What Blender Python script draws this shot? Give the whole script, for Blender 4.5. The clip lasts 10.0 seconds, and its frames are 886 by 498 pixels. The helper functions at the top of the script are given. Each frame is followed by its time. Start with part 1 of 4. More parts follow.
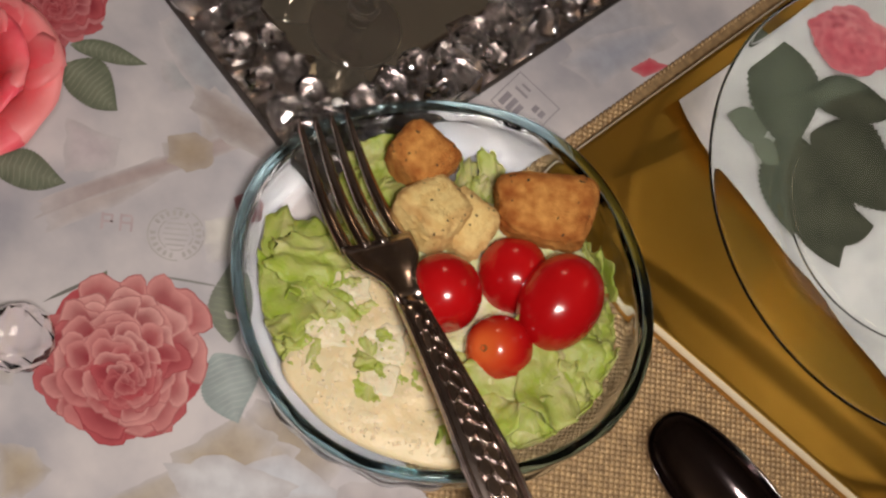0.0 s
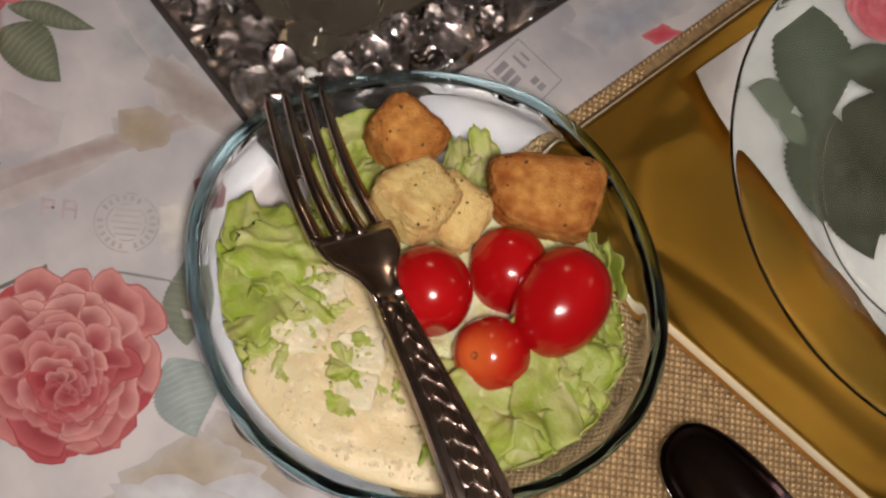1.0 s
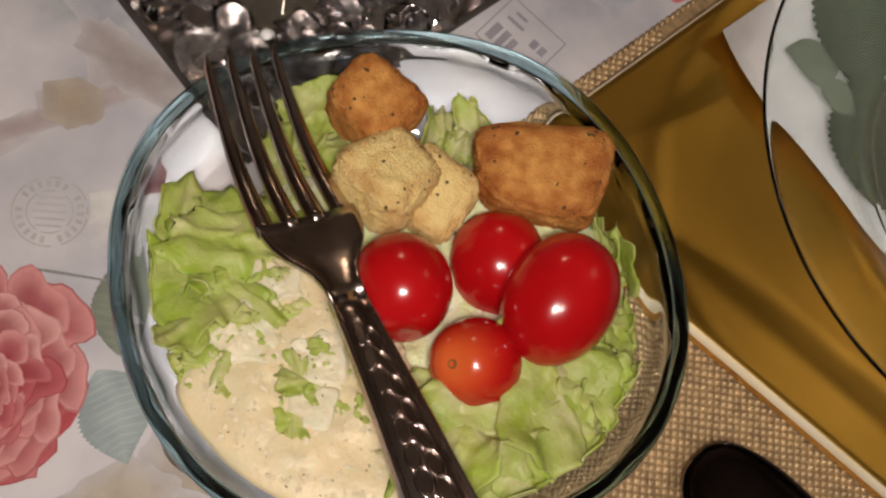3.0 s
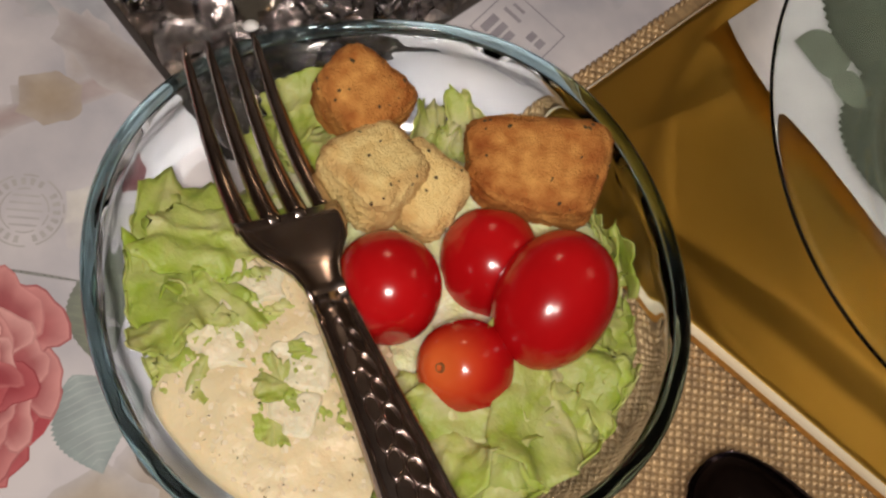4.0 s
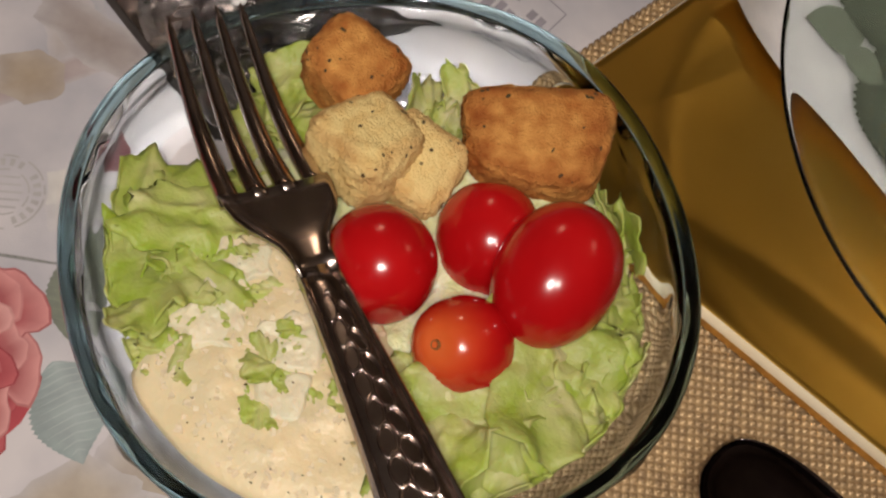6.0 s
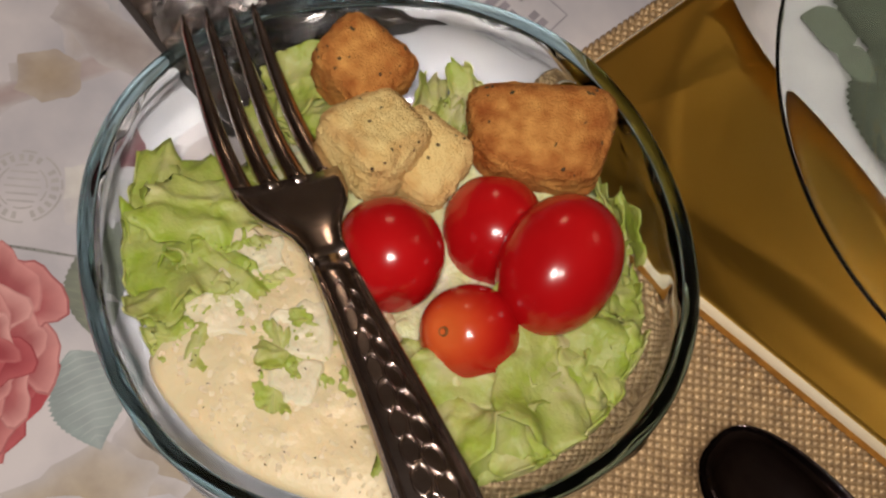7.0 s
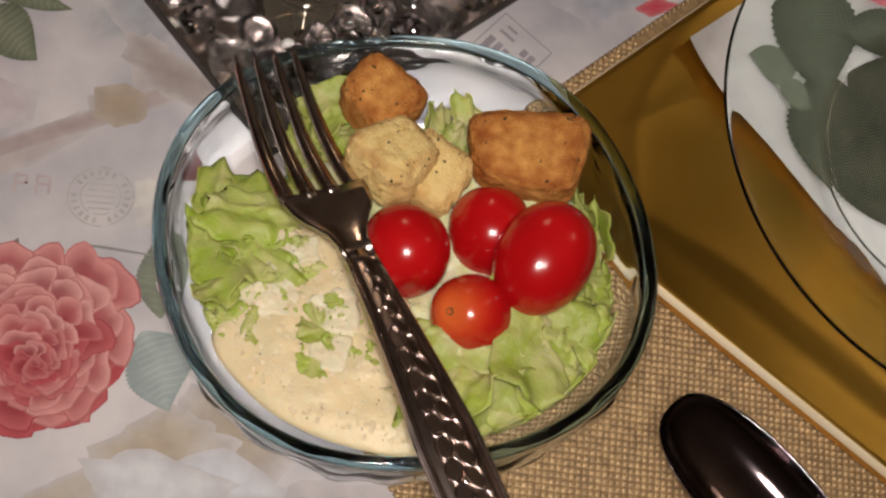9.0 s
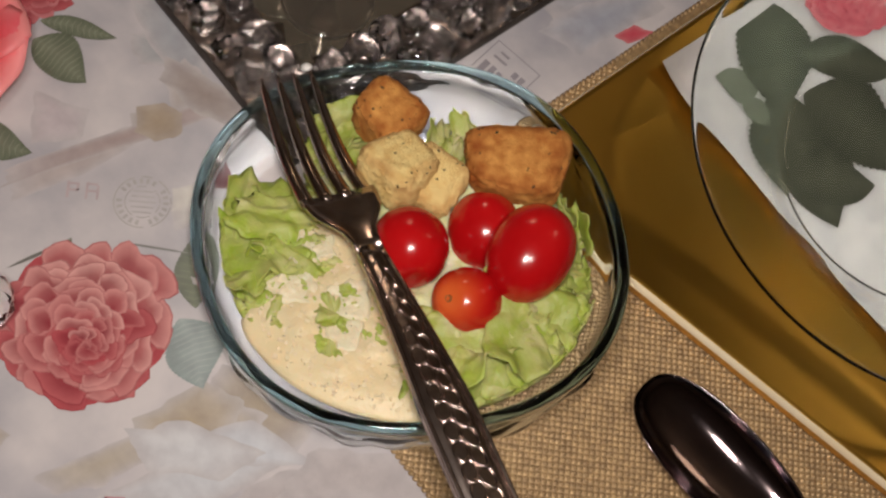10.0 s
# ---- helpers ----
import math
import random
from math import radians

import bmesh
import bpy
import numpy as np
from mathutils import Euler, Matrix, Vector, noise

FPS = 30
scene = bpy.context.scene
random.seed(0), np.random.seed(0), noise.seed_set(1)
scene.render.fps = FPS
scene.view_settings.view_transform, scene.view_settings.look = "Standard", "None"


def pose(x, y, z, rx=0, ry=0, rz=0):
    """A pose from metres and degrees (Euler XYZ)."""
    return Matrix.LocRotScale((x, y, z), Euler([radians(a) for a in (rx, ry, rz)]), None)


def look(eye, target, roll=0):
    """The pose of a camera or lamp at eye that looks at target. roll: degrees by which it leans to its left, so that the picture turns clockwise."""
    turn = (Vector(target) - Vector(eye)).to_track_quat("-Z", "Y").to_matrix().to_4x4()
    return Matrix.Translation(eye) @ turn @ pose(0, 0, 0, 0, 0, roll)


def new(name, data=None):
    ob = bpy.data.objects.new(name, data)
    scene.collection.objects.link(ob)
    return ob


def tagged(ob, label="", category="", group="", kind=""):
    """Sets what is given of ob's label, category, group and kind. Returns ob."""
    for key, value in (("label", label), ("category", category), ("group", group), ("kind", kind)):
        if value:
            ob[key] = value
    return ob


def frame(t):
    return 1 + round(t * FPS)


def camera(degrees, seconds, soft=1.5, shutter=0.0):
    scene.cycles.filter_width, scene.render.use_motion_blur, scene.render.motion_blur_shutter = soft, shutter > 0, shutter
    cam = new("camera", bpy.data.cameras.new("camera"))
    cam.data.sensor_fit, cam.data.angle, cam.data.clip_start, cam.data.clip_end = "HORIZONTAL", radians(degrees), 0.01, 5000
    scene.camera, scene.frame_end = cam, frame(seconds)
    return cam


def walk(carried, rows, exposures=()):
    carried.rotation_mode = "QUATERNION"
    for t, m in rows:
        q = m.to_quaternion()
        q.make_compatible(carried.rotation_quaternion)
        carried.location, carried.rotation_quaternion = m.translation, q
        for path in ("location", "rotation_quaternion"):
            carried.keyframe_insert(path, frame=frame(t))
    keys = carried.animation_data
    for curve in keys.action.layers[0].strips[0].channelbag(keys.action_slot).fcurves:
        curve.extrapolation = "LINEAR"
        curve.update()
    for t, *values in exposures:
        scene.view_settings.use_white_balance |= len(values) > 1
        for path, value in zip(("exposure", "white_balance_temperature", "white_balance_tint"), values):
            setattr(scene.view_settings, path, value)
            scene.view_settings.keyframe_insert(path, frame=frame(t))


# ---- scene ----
cam = camera(40.0, 10.0, soft=2.4)
PATH = [
    (0, 0.02345, -0.14624, 0.39320, 18.385, -14.191, 50.725),
    (0.5, 0.01887, -0.13046, 0.36968, 17.354, -14.239, 50.850),
    (1, 0.01622, -0.12139, 0.35239, 16.855, -14.213, 50.885),
    (1.5, 0.01916, -0.11141, 0.33971, 16.397, -13.706, 51.020),
    (2, 0.02350, -0.10684, 0.33528, 16.682, -13.058, 50.946),
    (2.5, 0.02497, -0.09814, 0.31602, 17.172, -12.542, 50.831),
    (4, 0.03136, -0.08351, 0.29051, 17.921, -11.174, 51.026),
    (4.5, 0.03439, -0.07891, 0.28066, 18.477, -10.765, 50.816),
    (5, 0.03782, -0.07959, 0.27553, 19.025, -10.514, 50.596),
    (5.5, 0.04086, -0.08207, 0.27419, 19.537, -10.468, 50.800),
    (7, 0.04519, -0.09034, 0.28088, 20.135, -10.531, 50.589),
    (7.5, 0.04766, -0.09791, 0.28980, 20.548, -10.867, 50.568),
    (8, 0.04837, -0.10322, 0.30037, 20.614, -10.964, 50.530),
    (8.5, 0.05363, -0.10938, 0.31620, 20.992, -10.792, 50.405),
    (9, 0.05852, -0.11754, 0.33412, 21.265, -10.656, 50.423),
    (9.5, 0.06491, -0.12377, 0.35245, 21.496, -10.353, 50.395),
    (10, 0.07449, -0.13837, 0.37532, 22.444, -10.367, 50.415),
]
walk(cam, [(t, pose(x, y, z, rx, ry, rz)) for t, x, y, z, rx, ry, rz in PATH])

# ---- world and light ----
world = bpy.data.worlds.new("room_dark")
world.use_nodes = True
scene.world = world
world.node_tree.nodes["Background"].inputs[0].default_value = (0.02, 0.018, 0.016, 1)
world.node_tree.nodes["Background"].inputs[1].default_value = 0.3
scene.view_settings.exposure = 0.0


def area_lamp(name, m, size, watts, colour):
    d = bpy.data.lights.new(name, "AREA")
    d.shape, d.size, d.energy, d.color = "DISK", size, watts, colour
    ob = new(name, d)
    ob.matrix_world = m
    return ob


# the little white light held beside the camera, two flat ceiling lights, and the warm chandelier of the dining room
area_lamp("torch_light", look((0.050, -0.120, 0.37), (0.0, 0.01, 0.0)), 0.05, 0.95, (1.0, 0.905, 0.835))
area_lamp("ceiling_light", look((0.40, -0.40, 1.655), (0.40, -0.40, 0.0)), 0.20, 6.0, (1.0, 0.94, 0.86))
area_lamp("warm_ceiling_light", look((-1.87, 1.24, 1.655), (-1.87, 1.24, 0.0)), 0.30, 4.2, (1.0, 0.72, 0.50))
bulbs = bpy.data.lights.new("chandelier_light", "POINT")
bulbs.energy, bulbs.color, bulbs.shadow_soft_size = 1.7, (1.0, 0.76, 0.52), 0.14
new("chandelier_light", bulbs).location = (0.32, 1.48, 1.20)


# ---- materials ----
def material(name, colour, rough=0.5, metal=0.0, second=None, scale=60.0, fine=900.0, bump=0.15, depth=0.0004,
             transmission=0.0, ior=1.45, coat=0.0, sub=0.0, low=0.35, high=0.65, attribute="", jitter=0.0, spec=None):
    m = bpy.data.materials.new(name)
    m.use_nodes = True
    t = m.node_tree
    n, l = t.nodes, t.links
    b = n["Principled BSDF"]
    b.inputs["Roughness"].default_value = rough
    b.inputs["Metallic"].default_value = metal
    b.inputs["Transmission Weight"].default_value = transmission
    b.inputs["IOR"].default_value = ior
    b.inputs["Coat Weight"].default_value = coat
    b.inputs["Coat Roughness"].default_value = 0.12
    if spec is not None:
        b.inputs["Specular IOR Level"].default_value = spec
    if sub:
        b.inputs["Subsurface Weight"].default_value = sub
        b.inputs["Subsurface Radius"].default_value = (1.0, 0.6, 0.4)
        b.inputs["Subsurface Scale"].default_value = 0.003
    geo = n.new("ShaderNodeTexCoord")
    coarse = n.new("ShaderNodeTexNoise")
    coarse.inputs["Scale"].default_value, coarse.inputs["Detail"].default_value = scale, 5
    grain = n.new("ShaderNodeTexNoise")
    grain.inputs["Scale"].default_value, grain.inputs["Detail"].default_value = fine, 3
    l.new(geo.outputs["Object"], coarse.inputs["Vector"])
    l.new(geo.outputs["Object"], grain.inputs["Vector"])
    ramp = n.new("ShaderNodeMapRange")
    ramp.inputs["From Min"].default_value, ramp.inputs["From Max"].default_value = low, high
    l.new(coarse.outputs["Fac"], ramp.inputs["Value"])
    mix = n.new("ShaderNodeMix")
    mix.data_type = "RGBA"
    mix.inputs["A"].default_value = (*colour, 1)
    mix.inputs["B"].default_value = (*(second or [c * 0.85 for c in colour]), 1)
    l.new(ramp.outputs["Result"], mix.inputs["Factor"])
    out = mix.outputs["Result"]
    if attribute:
        a = n.new("ShaderNodeAttribute")
        a.attribute_name = attribute
        mul = n.new("ShaderNodeMix")
        mul.data_type, mul.blend_type = "RGBA", "MULTIPLY"
        mul.inputs["Factor"].default_value = 1.0
        l.new(out, mul.inputs["A"])
        l.new(a.outputs["Color"], mul.inputs["B"])
        out = mul.outputs["Result"]
    if jitter:
        info = n.new("ShaderNodeObjectInfo")
        hsv = n.new("ShaderNodeHueSaturation")
        r = n.new("ShaderNodeMapRange")
        r.inputs["To Min"].default_value, r.inputs["To Max"].default_value = 1 - jitter, 1 + jitter
        l.new(info.outputs["Random"], r.inputs["Value"])
        l.new(r.outputs["Result"], hsv.inputs["Value"])
        l.new(out, hsv.inputs["Color"])
        out = hsv.outputs["Color"]
    l.new(out, b.inputs["Base Color"])
    if bump:
        bp = n.new("ShaderNodeBump")
        bp.inputs["Strength"].default_value, bp.inputs["Distance"].default_value = bump, depth or 0.0004
        l.new(grain.outputs["Fac"], bp.inputs["Height"])
        l.new(bp.outputs["Normal"], b.inputs["Normal"])
    return m


GLASS_RIM = material("glass_edge", (0.60, 0.86, 0.92), 0.02, second=(0.54, 0.82, 0.90), transmission=1.0, ior=1.40, bump=0)
GLASS = material("clear_glass", (0.885, 0.962, 0.99), 0.02, second=(0.875, 0.955, 0.985), transmission=1.0, ior=1.42, bump=0)
BOWL_GLASS = material("bowl_glass", (0.83, 0.895, 0.915), 0.02, second=(0.80, 0.87, 0.90), transmission=1.0, ior=1.33, bump=0)
CRYSTAL = material("crystal", (0.90, 0.87, 0.87), 0.0, transmission=1.0, ior=1.55, bump=0)
STEEL = material("fork_steel", (0.66, 0.54, 0.48), 0.19, 1.0, second=(0.48, 0.39, 0.35), scale=160, fine=700, bump=0.06)
SPOON_STEEL = material("spoon_steel", (0.34, 0.27, 0.28), 0.08, 1.0, second=(0.26, 0.20, 0.21), bump=0.03)
GOLD = material("gold_lacquer", (0.74, 0.44, 0.085), 0.30, 1.0, second=(0.62, 0.355, 0.06), scale=14, fine=90, bump=0.06, depth=0.0008)
# matt cream on the charger's bevel paints the light that gold would reflect
GOLD_EDGE_SHINE = material("gold_edge_shine", (1.0, 0.86, 0.62), 0.45, 0.0, second=(0.95, 0.78, 0.52), bump=0.1)
SMOKY = material("smoky_glass", (0.30, 0.27, 0.23), 0.02, second=(0.26, 0.23, 0.20), transmission=0.9, ior=1.5, bump=0)
# slightly matt: the pale diffuse share stands in for room light in the mirror
MIRROR = material("brightened_mirror", (0.74, 0.68, 0.56), 0.03, 0.93, second=(0.70, 0.64, 0.52), bump=0)
SILVER = material("silver_frame", (0.46, 0.41, 0.39), 0.22, 1.0, scale=200, bump=0.2)
DARK = material("dark_base", (0.035, 0.03, 0.028), 0.4, second=(0.06, 0.05, 0.045))
CLOTH = material("tablecloth_cotton", (0.62, 0.57, 0.57), 0.75, second=(0.36, 0.345, 0.38), scale=24, fine=2200, bump=0.25, depth=0.0002, spec=0.25)
PRINT = material("print_ink", (1.0, 1.0, 1.0), 0.75, second=(0.86, 0.85, 0.86), scale=160, fine=2200, bump=0.2, depth=0.0002, attribute="ink", spec=0.25)
NAPKIN = material("napkin_paper", (0.45, 0.41, 0.38), 0.85, second=(0.38, 0.35, 0.33), scale=80, fine=1500, bump=0.3, depth=0.0002, spec=0.2)
TOMATO = material("tomato_skin", (0.50, 0.006, 0.008), 0.2, second=(0.40, 0.004, 0.006), scale=45, fine=500, bump=0.03, coat=0.3, sub=0.12, attribute="tone")
STEM_SCAR = material("stem_scar", (0.30, 0.12, 0.03), 0.8, second=(0.2, 0.08, 0.02), fine=3000)
LETTUCE = material("lettuce", (0.44, 0.54, 0.07), 0.46, second=(0.66, 0.63, 0.25), scale=110, fine=520, bump=0.6, depth=0.0009, sub=0.2, attribute="tone", jitter=0.10)


def let_light_through(m, share, colour):
    """A thin leaf: part of the light that falls on one side shines through the other."""
    n, l = m.node_tree.nodes, m.node_tree.links
    thin, mix = n.new("ShaderNodeBsdfTranslucent"), n.new("ShaderNodeMixShader")
    thin.inputs["Color"].default_value = (*colour, 1)
    mix.inputs["Fac"].default_value = share
    l.new(n["Principled BSDF"].outputs["BSDF"], mix.inputs[1])
    l.new(thin.outputs["BSDF"], mix.inputs[2])
    l.new(mix.outputs["Shader"], n["Material Output"].inputs["Surface"])


let_light_through(LETTUCE, 0.20, (0.60, 0.66, 0.14))
LETTUCE_BED = material("chopped_lettuce", (0.70, 0.72, 0.36), 0.45, second=(0.80, 0.77, 0.58), scale=170, fine=500, bump=0.8, depth=0.0012, sub=0.2)
DRESSING = material("creamy_dressing", (0.83, 0.665, 0.40), 0.42, second=(0.76, 0.64, 0.40), scale=120, fine=800, bump=0.4, depth=0.0006, sub=0.2)
DOLLOP = material("pale_dressing", (0.82, 0.70, 0.49), 0.42, second=(0.76, 0.71, 0.50), scale=140, fine=800, bump=0.4, depth=0.0008, sub=0.2)
SHRED = material("grated_crumbs", (0.86, 0.69, 0.46), 0.5, second=(0.80, 0.66, 0.42), scale=130, low=0.42, high=0.58, fine=900, bump=0.4, sub=0.2)
HERB = material("dried_herb", (0.05, 0.045, 0.015), 0.8, second=(0.10, 0.05, 0.02), scale=400)
CRUST = material("toasted_crust", (0.46, 0.15, 0.03), 0.72, second=(0.78, 0.38, 0.10), scale=230, low=0.3, high=0.7, fine=1900, bump=1.0, depth=0.0008, attribute="tone", spec=0.3)
CRUMB = material("pale_crumb", (0.92, 0.69, 0.29), 0.8, second=(0.78, 0.48, 0.16), scale=240, low=0.45, high=0.8, fine=1900, bump=1.0, depth=0.0008, attribute="tone", spec=0.3)
WEAVE = material("gold_weave", (0.52, 0.35, 0.18), 0.40, 0.4, second=(0.32, 0.21, 0.11), scale=420, fine=2500, bump=0.3, depth=0.0003)
ROSE_RED = material("silk_rose", (0.92, 0.055, 0.09), 0.5, second=(0.95, 0.17, 0.19), scale=50, fine=900, bump=0.2, sub=0.1, attribute="tone")
PEARL = material("pearl", (0.85, 0.83, 0.8), 0.25, coat=0.3)
WALL = material("wall_paint", (0.56, 0.50, 0.42), 0.8, scale=2, fine=150)
WOOD = material("floor_wood", (0.20, 0.11, 0.05), 0.5, second=(0.13, 0.07, 0.03), scale=6, fine=60)
CEIL = material("ceiling_paint", (0.66, 0.63, 0.58), 0.9, scale=2, fine=150)
SHADE = bpy.data.materials.new("lamp_glow")
SHADE.use_nodes = True
SHADE.node_tree.nodes["Principled BSDF"].inputs["Emission Color"].default_value = (1.0, 0.78, 0.55, 1)
SHADE.node_tree.nodes["Principled BSDF"].inputs["Emission Strength"].default_value = 3.0


# ---- building helpers ----
def finish(ob, bm, mats, smooth=True):
    for f in bm.faces:
        f.smooth = smooth
    bm.to_mesh(ob.data)
    bm.free()
    for m in (mats if isinstance(mats, (list, tuple)) else [mats]):
        ob.data.materials.append(m)
    return ob


def mesh_thing(name, bm, mats, label, category, m=None, smooth=True, group="", kind=""):
    ob = finish(new(name, bpy.data.meshes.new(name)), bm, mats, smooth)
    ob.matrix_world = m or Matrix()
    return tagged(ob, label, category, group, kind)


def empty_thing(name, label, category, m=None, group="", kind=""):
    ob = new(name)
    ob.empty_display_size = 0.01
    ob.matrix_world = m or Matrix()
    return tagged(ob, label, category, group, kind)


def part(name, bm, mats, parent, label="", smooth=True, m=None):
    ob = finish(new(name, bpy.data.meshes.new(name)), bm, mats, smooth)
    ob.parent = parent
    ob.matrix_basis = m or Matrix()
    return tagged(ob, label) if label else ob


def box(bm, lo, hi, bevel=0.0):
    ret = bmesh.ops.create_cube(bm, size=1.0)
    for v in ret["verts"]:
        v.co = Vector([lo[i] + (v.co[i] + 0.5) * (hi[i] - lo[i]) for i in range(3)])
    if bevel:
        es = list({e for v in ret["verts"] for e in v.link_edges})
        bmesh.ops.bevel(bm, geom=es, offset=bevel, segments=2, affect="EDGES")
    return bm


def lathe(profile, n=96, shape=lambda a: 1.0, closed=False):
    """Turns a profile of (radius, height) round z; shape(angle) scales the radius."""
    bm = bmesh.new()
    rings = []
    for r, z in profile:
        if r < 1e-6:
            rings.append([bm.verts.new((0, 0, z))])
        else:
            rings.append([bm.verts.new((r * shape(2 * math.pi * i / n) * math.cos(2 * math.pi * i / n),
                                        r * shape(2 * math.pi * i / n) * math.sin(2 * math.pi * i / n), z)) for i in range(n)])
    pairs = list(zip(rings, rings[1:])) + ([(rings[-1], rings[0])] if closed else [])
    for a, b in pairs:
        for i in range(n):
            j = (i + 1) % n
            q = [a[i % len(a)], a[j % len(a)], b[j % len(b)], b[i % len(b)]]
            q = [v for k, v in enumerate(q) if v not in q[:k]]
            if len(q) > 2:
                bm.faces.new(q)
    bmesh.ops.recalc_face_normals(bm, faces=bm.faces)
    return bm


def smooth_profile(points, steps=6):
    """A Catmull-Rom curve through the profile points."""
    out = []
    p = [points[0]] + list(points) + [points[-1]]
    for i in range(1, len(p) - 2):
        for k in range(steps):
            u = k / steps
            out.append(tuple(0.5 * (2 * p[i][c] + (p[i + 1][c] - p[i - 1][c]) * u + (2 * p[i - 1][c] - 5 * p[i][c] + 4 * p[i + 1][c] - p[i + 2][c]) * u * u
                                    + (3 * p[i][c] - p[i - 1][c] - 3 * p[i + 1][c] + p[i + 2][c]) * u ** 3) for c in range(2)))
    return out + [tuple(points[-1])]


def thicken(bm, depth, tone):
    """Gives an open sheet a second side below it and closes its edge."""
    bm.normal_update()
    sheet, rim = bm.faces[:], [e for e in bm.edges if e.is_boundary]
    below = {}
    for v in bm.verts[:]:
        below[v] = bm.verts.new(v.co - v.normal * depth)
        below[v][tone] = v[tone]
    for face in sheet:
        bm.faces.new([below[v] for v in reversed(face.verts[:])])
    for e in rim:
        a, b = e.verts
        bm.faces.new((b, a, below[a], below[b]))


def tone_layer(bm, name="tone"):
    return bm.verts.layers.float_color.get(name) or bm.verts.layers.float_color.new(name)


# ---- the room ----
def room():
    for name, lo, hi, m in (("floor", (-3.2, -3.2, -0.80), (3.2, 3.2, -0.75), WOOD), ("ceiling", (-3.2, -3.2, 1.70), (3.2, 3.2, 1.75), CEIL),
                            ("wall_north", (-3.2, 3.2, -0.75), (3.2, 3.3, 1.70), WALL), ("wall_south", (-3.2, -3.3, -0.75), (3.2, -3.2, 1.70), WALL),
                            ("wall_west", (-3.3, -3.3, -0.75), (-3.2, 3.3, 1.70), WALL), ("wall_east", (3.2, -3.3, -0.75), (3.3, 3.3, 1.70), WALL)):
        mesh_thing(name, box(bmesh.new(), lo, hi), m, "plain painted surface closing the dim dining room", "room", kind="structure", smooth=False)


room()

# dining table under the cloth, and the ceiling lamp
table = empty_thing("dining_table", "dark wooden dining table under a printed cloth", "table")
part("tabletop", box(bmesh.new(), (-0.9, -0.5, -0.035), (0.9, 0.9, -0.0035), 0.004), WOOD, table, smooth=False)
for lx, ly in ((-0.82, -0.42), (0.76, -0.42), (-0.82, 0.76), (0.76, 0.76)):
    part("leg", box(bmesh.new(), (lx, ly, -0.75), (lx + 0.06, ly + 0.06, -0.035), 0.004), WOOD, table, smooth=False)
flat = empty_thing("ceiling_light", "round flat white ceiling light, switched on", "lamp", pose(0.40, -0.40, 1.70))
part("housing", lathe([(0.001, -0.040), (0.40, -0.040), (0.40, 0.0), (0.001, 0.0)], 40), CEIL, flat)
warm = empty_thing("ceiling_light", "round flat ceiling light glowing warm, switched on", "lamp", pose(-1.87, 1.24, 1.70))
part("housing", lathe([(0.001, -0.040), (0.17, -0.040), (0.17, 0.0), (0.001, 0.0)], 40), CEIL, warm)
chandelier = empty_thing("chandelier", "brass chandelier with a ring of warm glowing bulbs", "chandelier", pose(0.32, 1.48, 1.16))
part("ring", lathe([(0.190, -0.008), (0.198, 0.0), (0.190, 0.008), (0.182, 0.0)], 40, closed=True), GOLD, chandelier, "brass ring")
part("rod", lathe([(0.001, 0.0), (0.006, 0.0), (0.006, 0.54), (0.001, 0.54)], 10), GOLD, chandelier)
for k in range(9):
    c, q = 0.19 * math.cos(k * math.pi / 4.5), 0.19 * math.sin(k * math.pi / 4.5)
    bulb = lathe(smooth_profile([(0.001, 0.052), (0.010, 0.044), (0.016, 0.028), (0.012, 0.010), (0.007, 0.0)], 3), 12)
    part("bulb", bulb, SHADE, chandelier, "glowing warm bulb", True, pose(c, q, 0.008))
    arm = bmesh.new()
    box(arm, (0.0, -0.003, -0.003), (0.19, 0.003, 0.003))
    part("arm", arm, GOLD, chandelier, "", False, pose(0, 0, 0, 0, 0, k * 40))


# ---- tablecloth with its printed pattern ----
def cloth():
    bm = bmesh.new()
    n = 150
    grid = {}
    for i in range(n + 1):
        for j in range(n + 1):
            x, y = -0.9 + 1.8 * i / n, -0.5 + 1.4 * j / n
            grid[i, j] = bm.verts.new((x, y, 0.00008))
    for i in range(n):
        for j in range(n):
            bm.faces.new((grid[i, j], grid[i + 1, j], grid[i + 1, j + 1], grid[i, j + 1]))
    return mesh_thing("tablecloth", bm, CLOTH, "pale cotton tablecloth printed with pink roses and faded postmarks", "tablecloth")


tablecloth = cloth()


def ink_fan(bm, ink, centre, rim, z, c_in, c_out):
    """A flat printed patch: a fan from its middle to its rim, its ink fading from c_in to c_out."""
    mid = bm.verts.new((*centre, z))
    mid[ink] = (*c_in, 1)
    half, edge = [], []
    for x, y in rim:
        h = bm.verts.new((centre[0] + (x - centre[0]) * 0.6, centre[1] + (y - centre[1]) * 0.6, z))
        h[ink] = (*[a * 0.66 + b * 0.34 for a, b in zip(c_in, c_out)], 1)
        e = bm.verts.new((x, y, z))
        e[ink] = (*c_out, 1)
        half.append(h), edge.append(e)
    k = len(rim)
    for i in range(k):
        j = (i + 1) % k
        bm.faces.new((mid, half[i], half[j]))
        bm.faces.new((half[i], edge[i], edge[j], half[j]))


def blend(a, b, u):
    return tuple(x + (y - x) * u for x, y in zip(a, b))


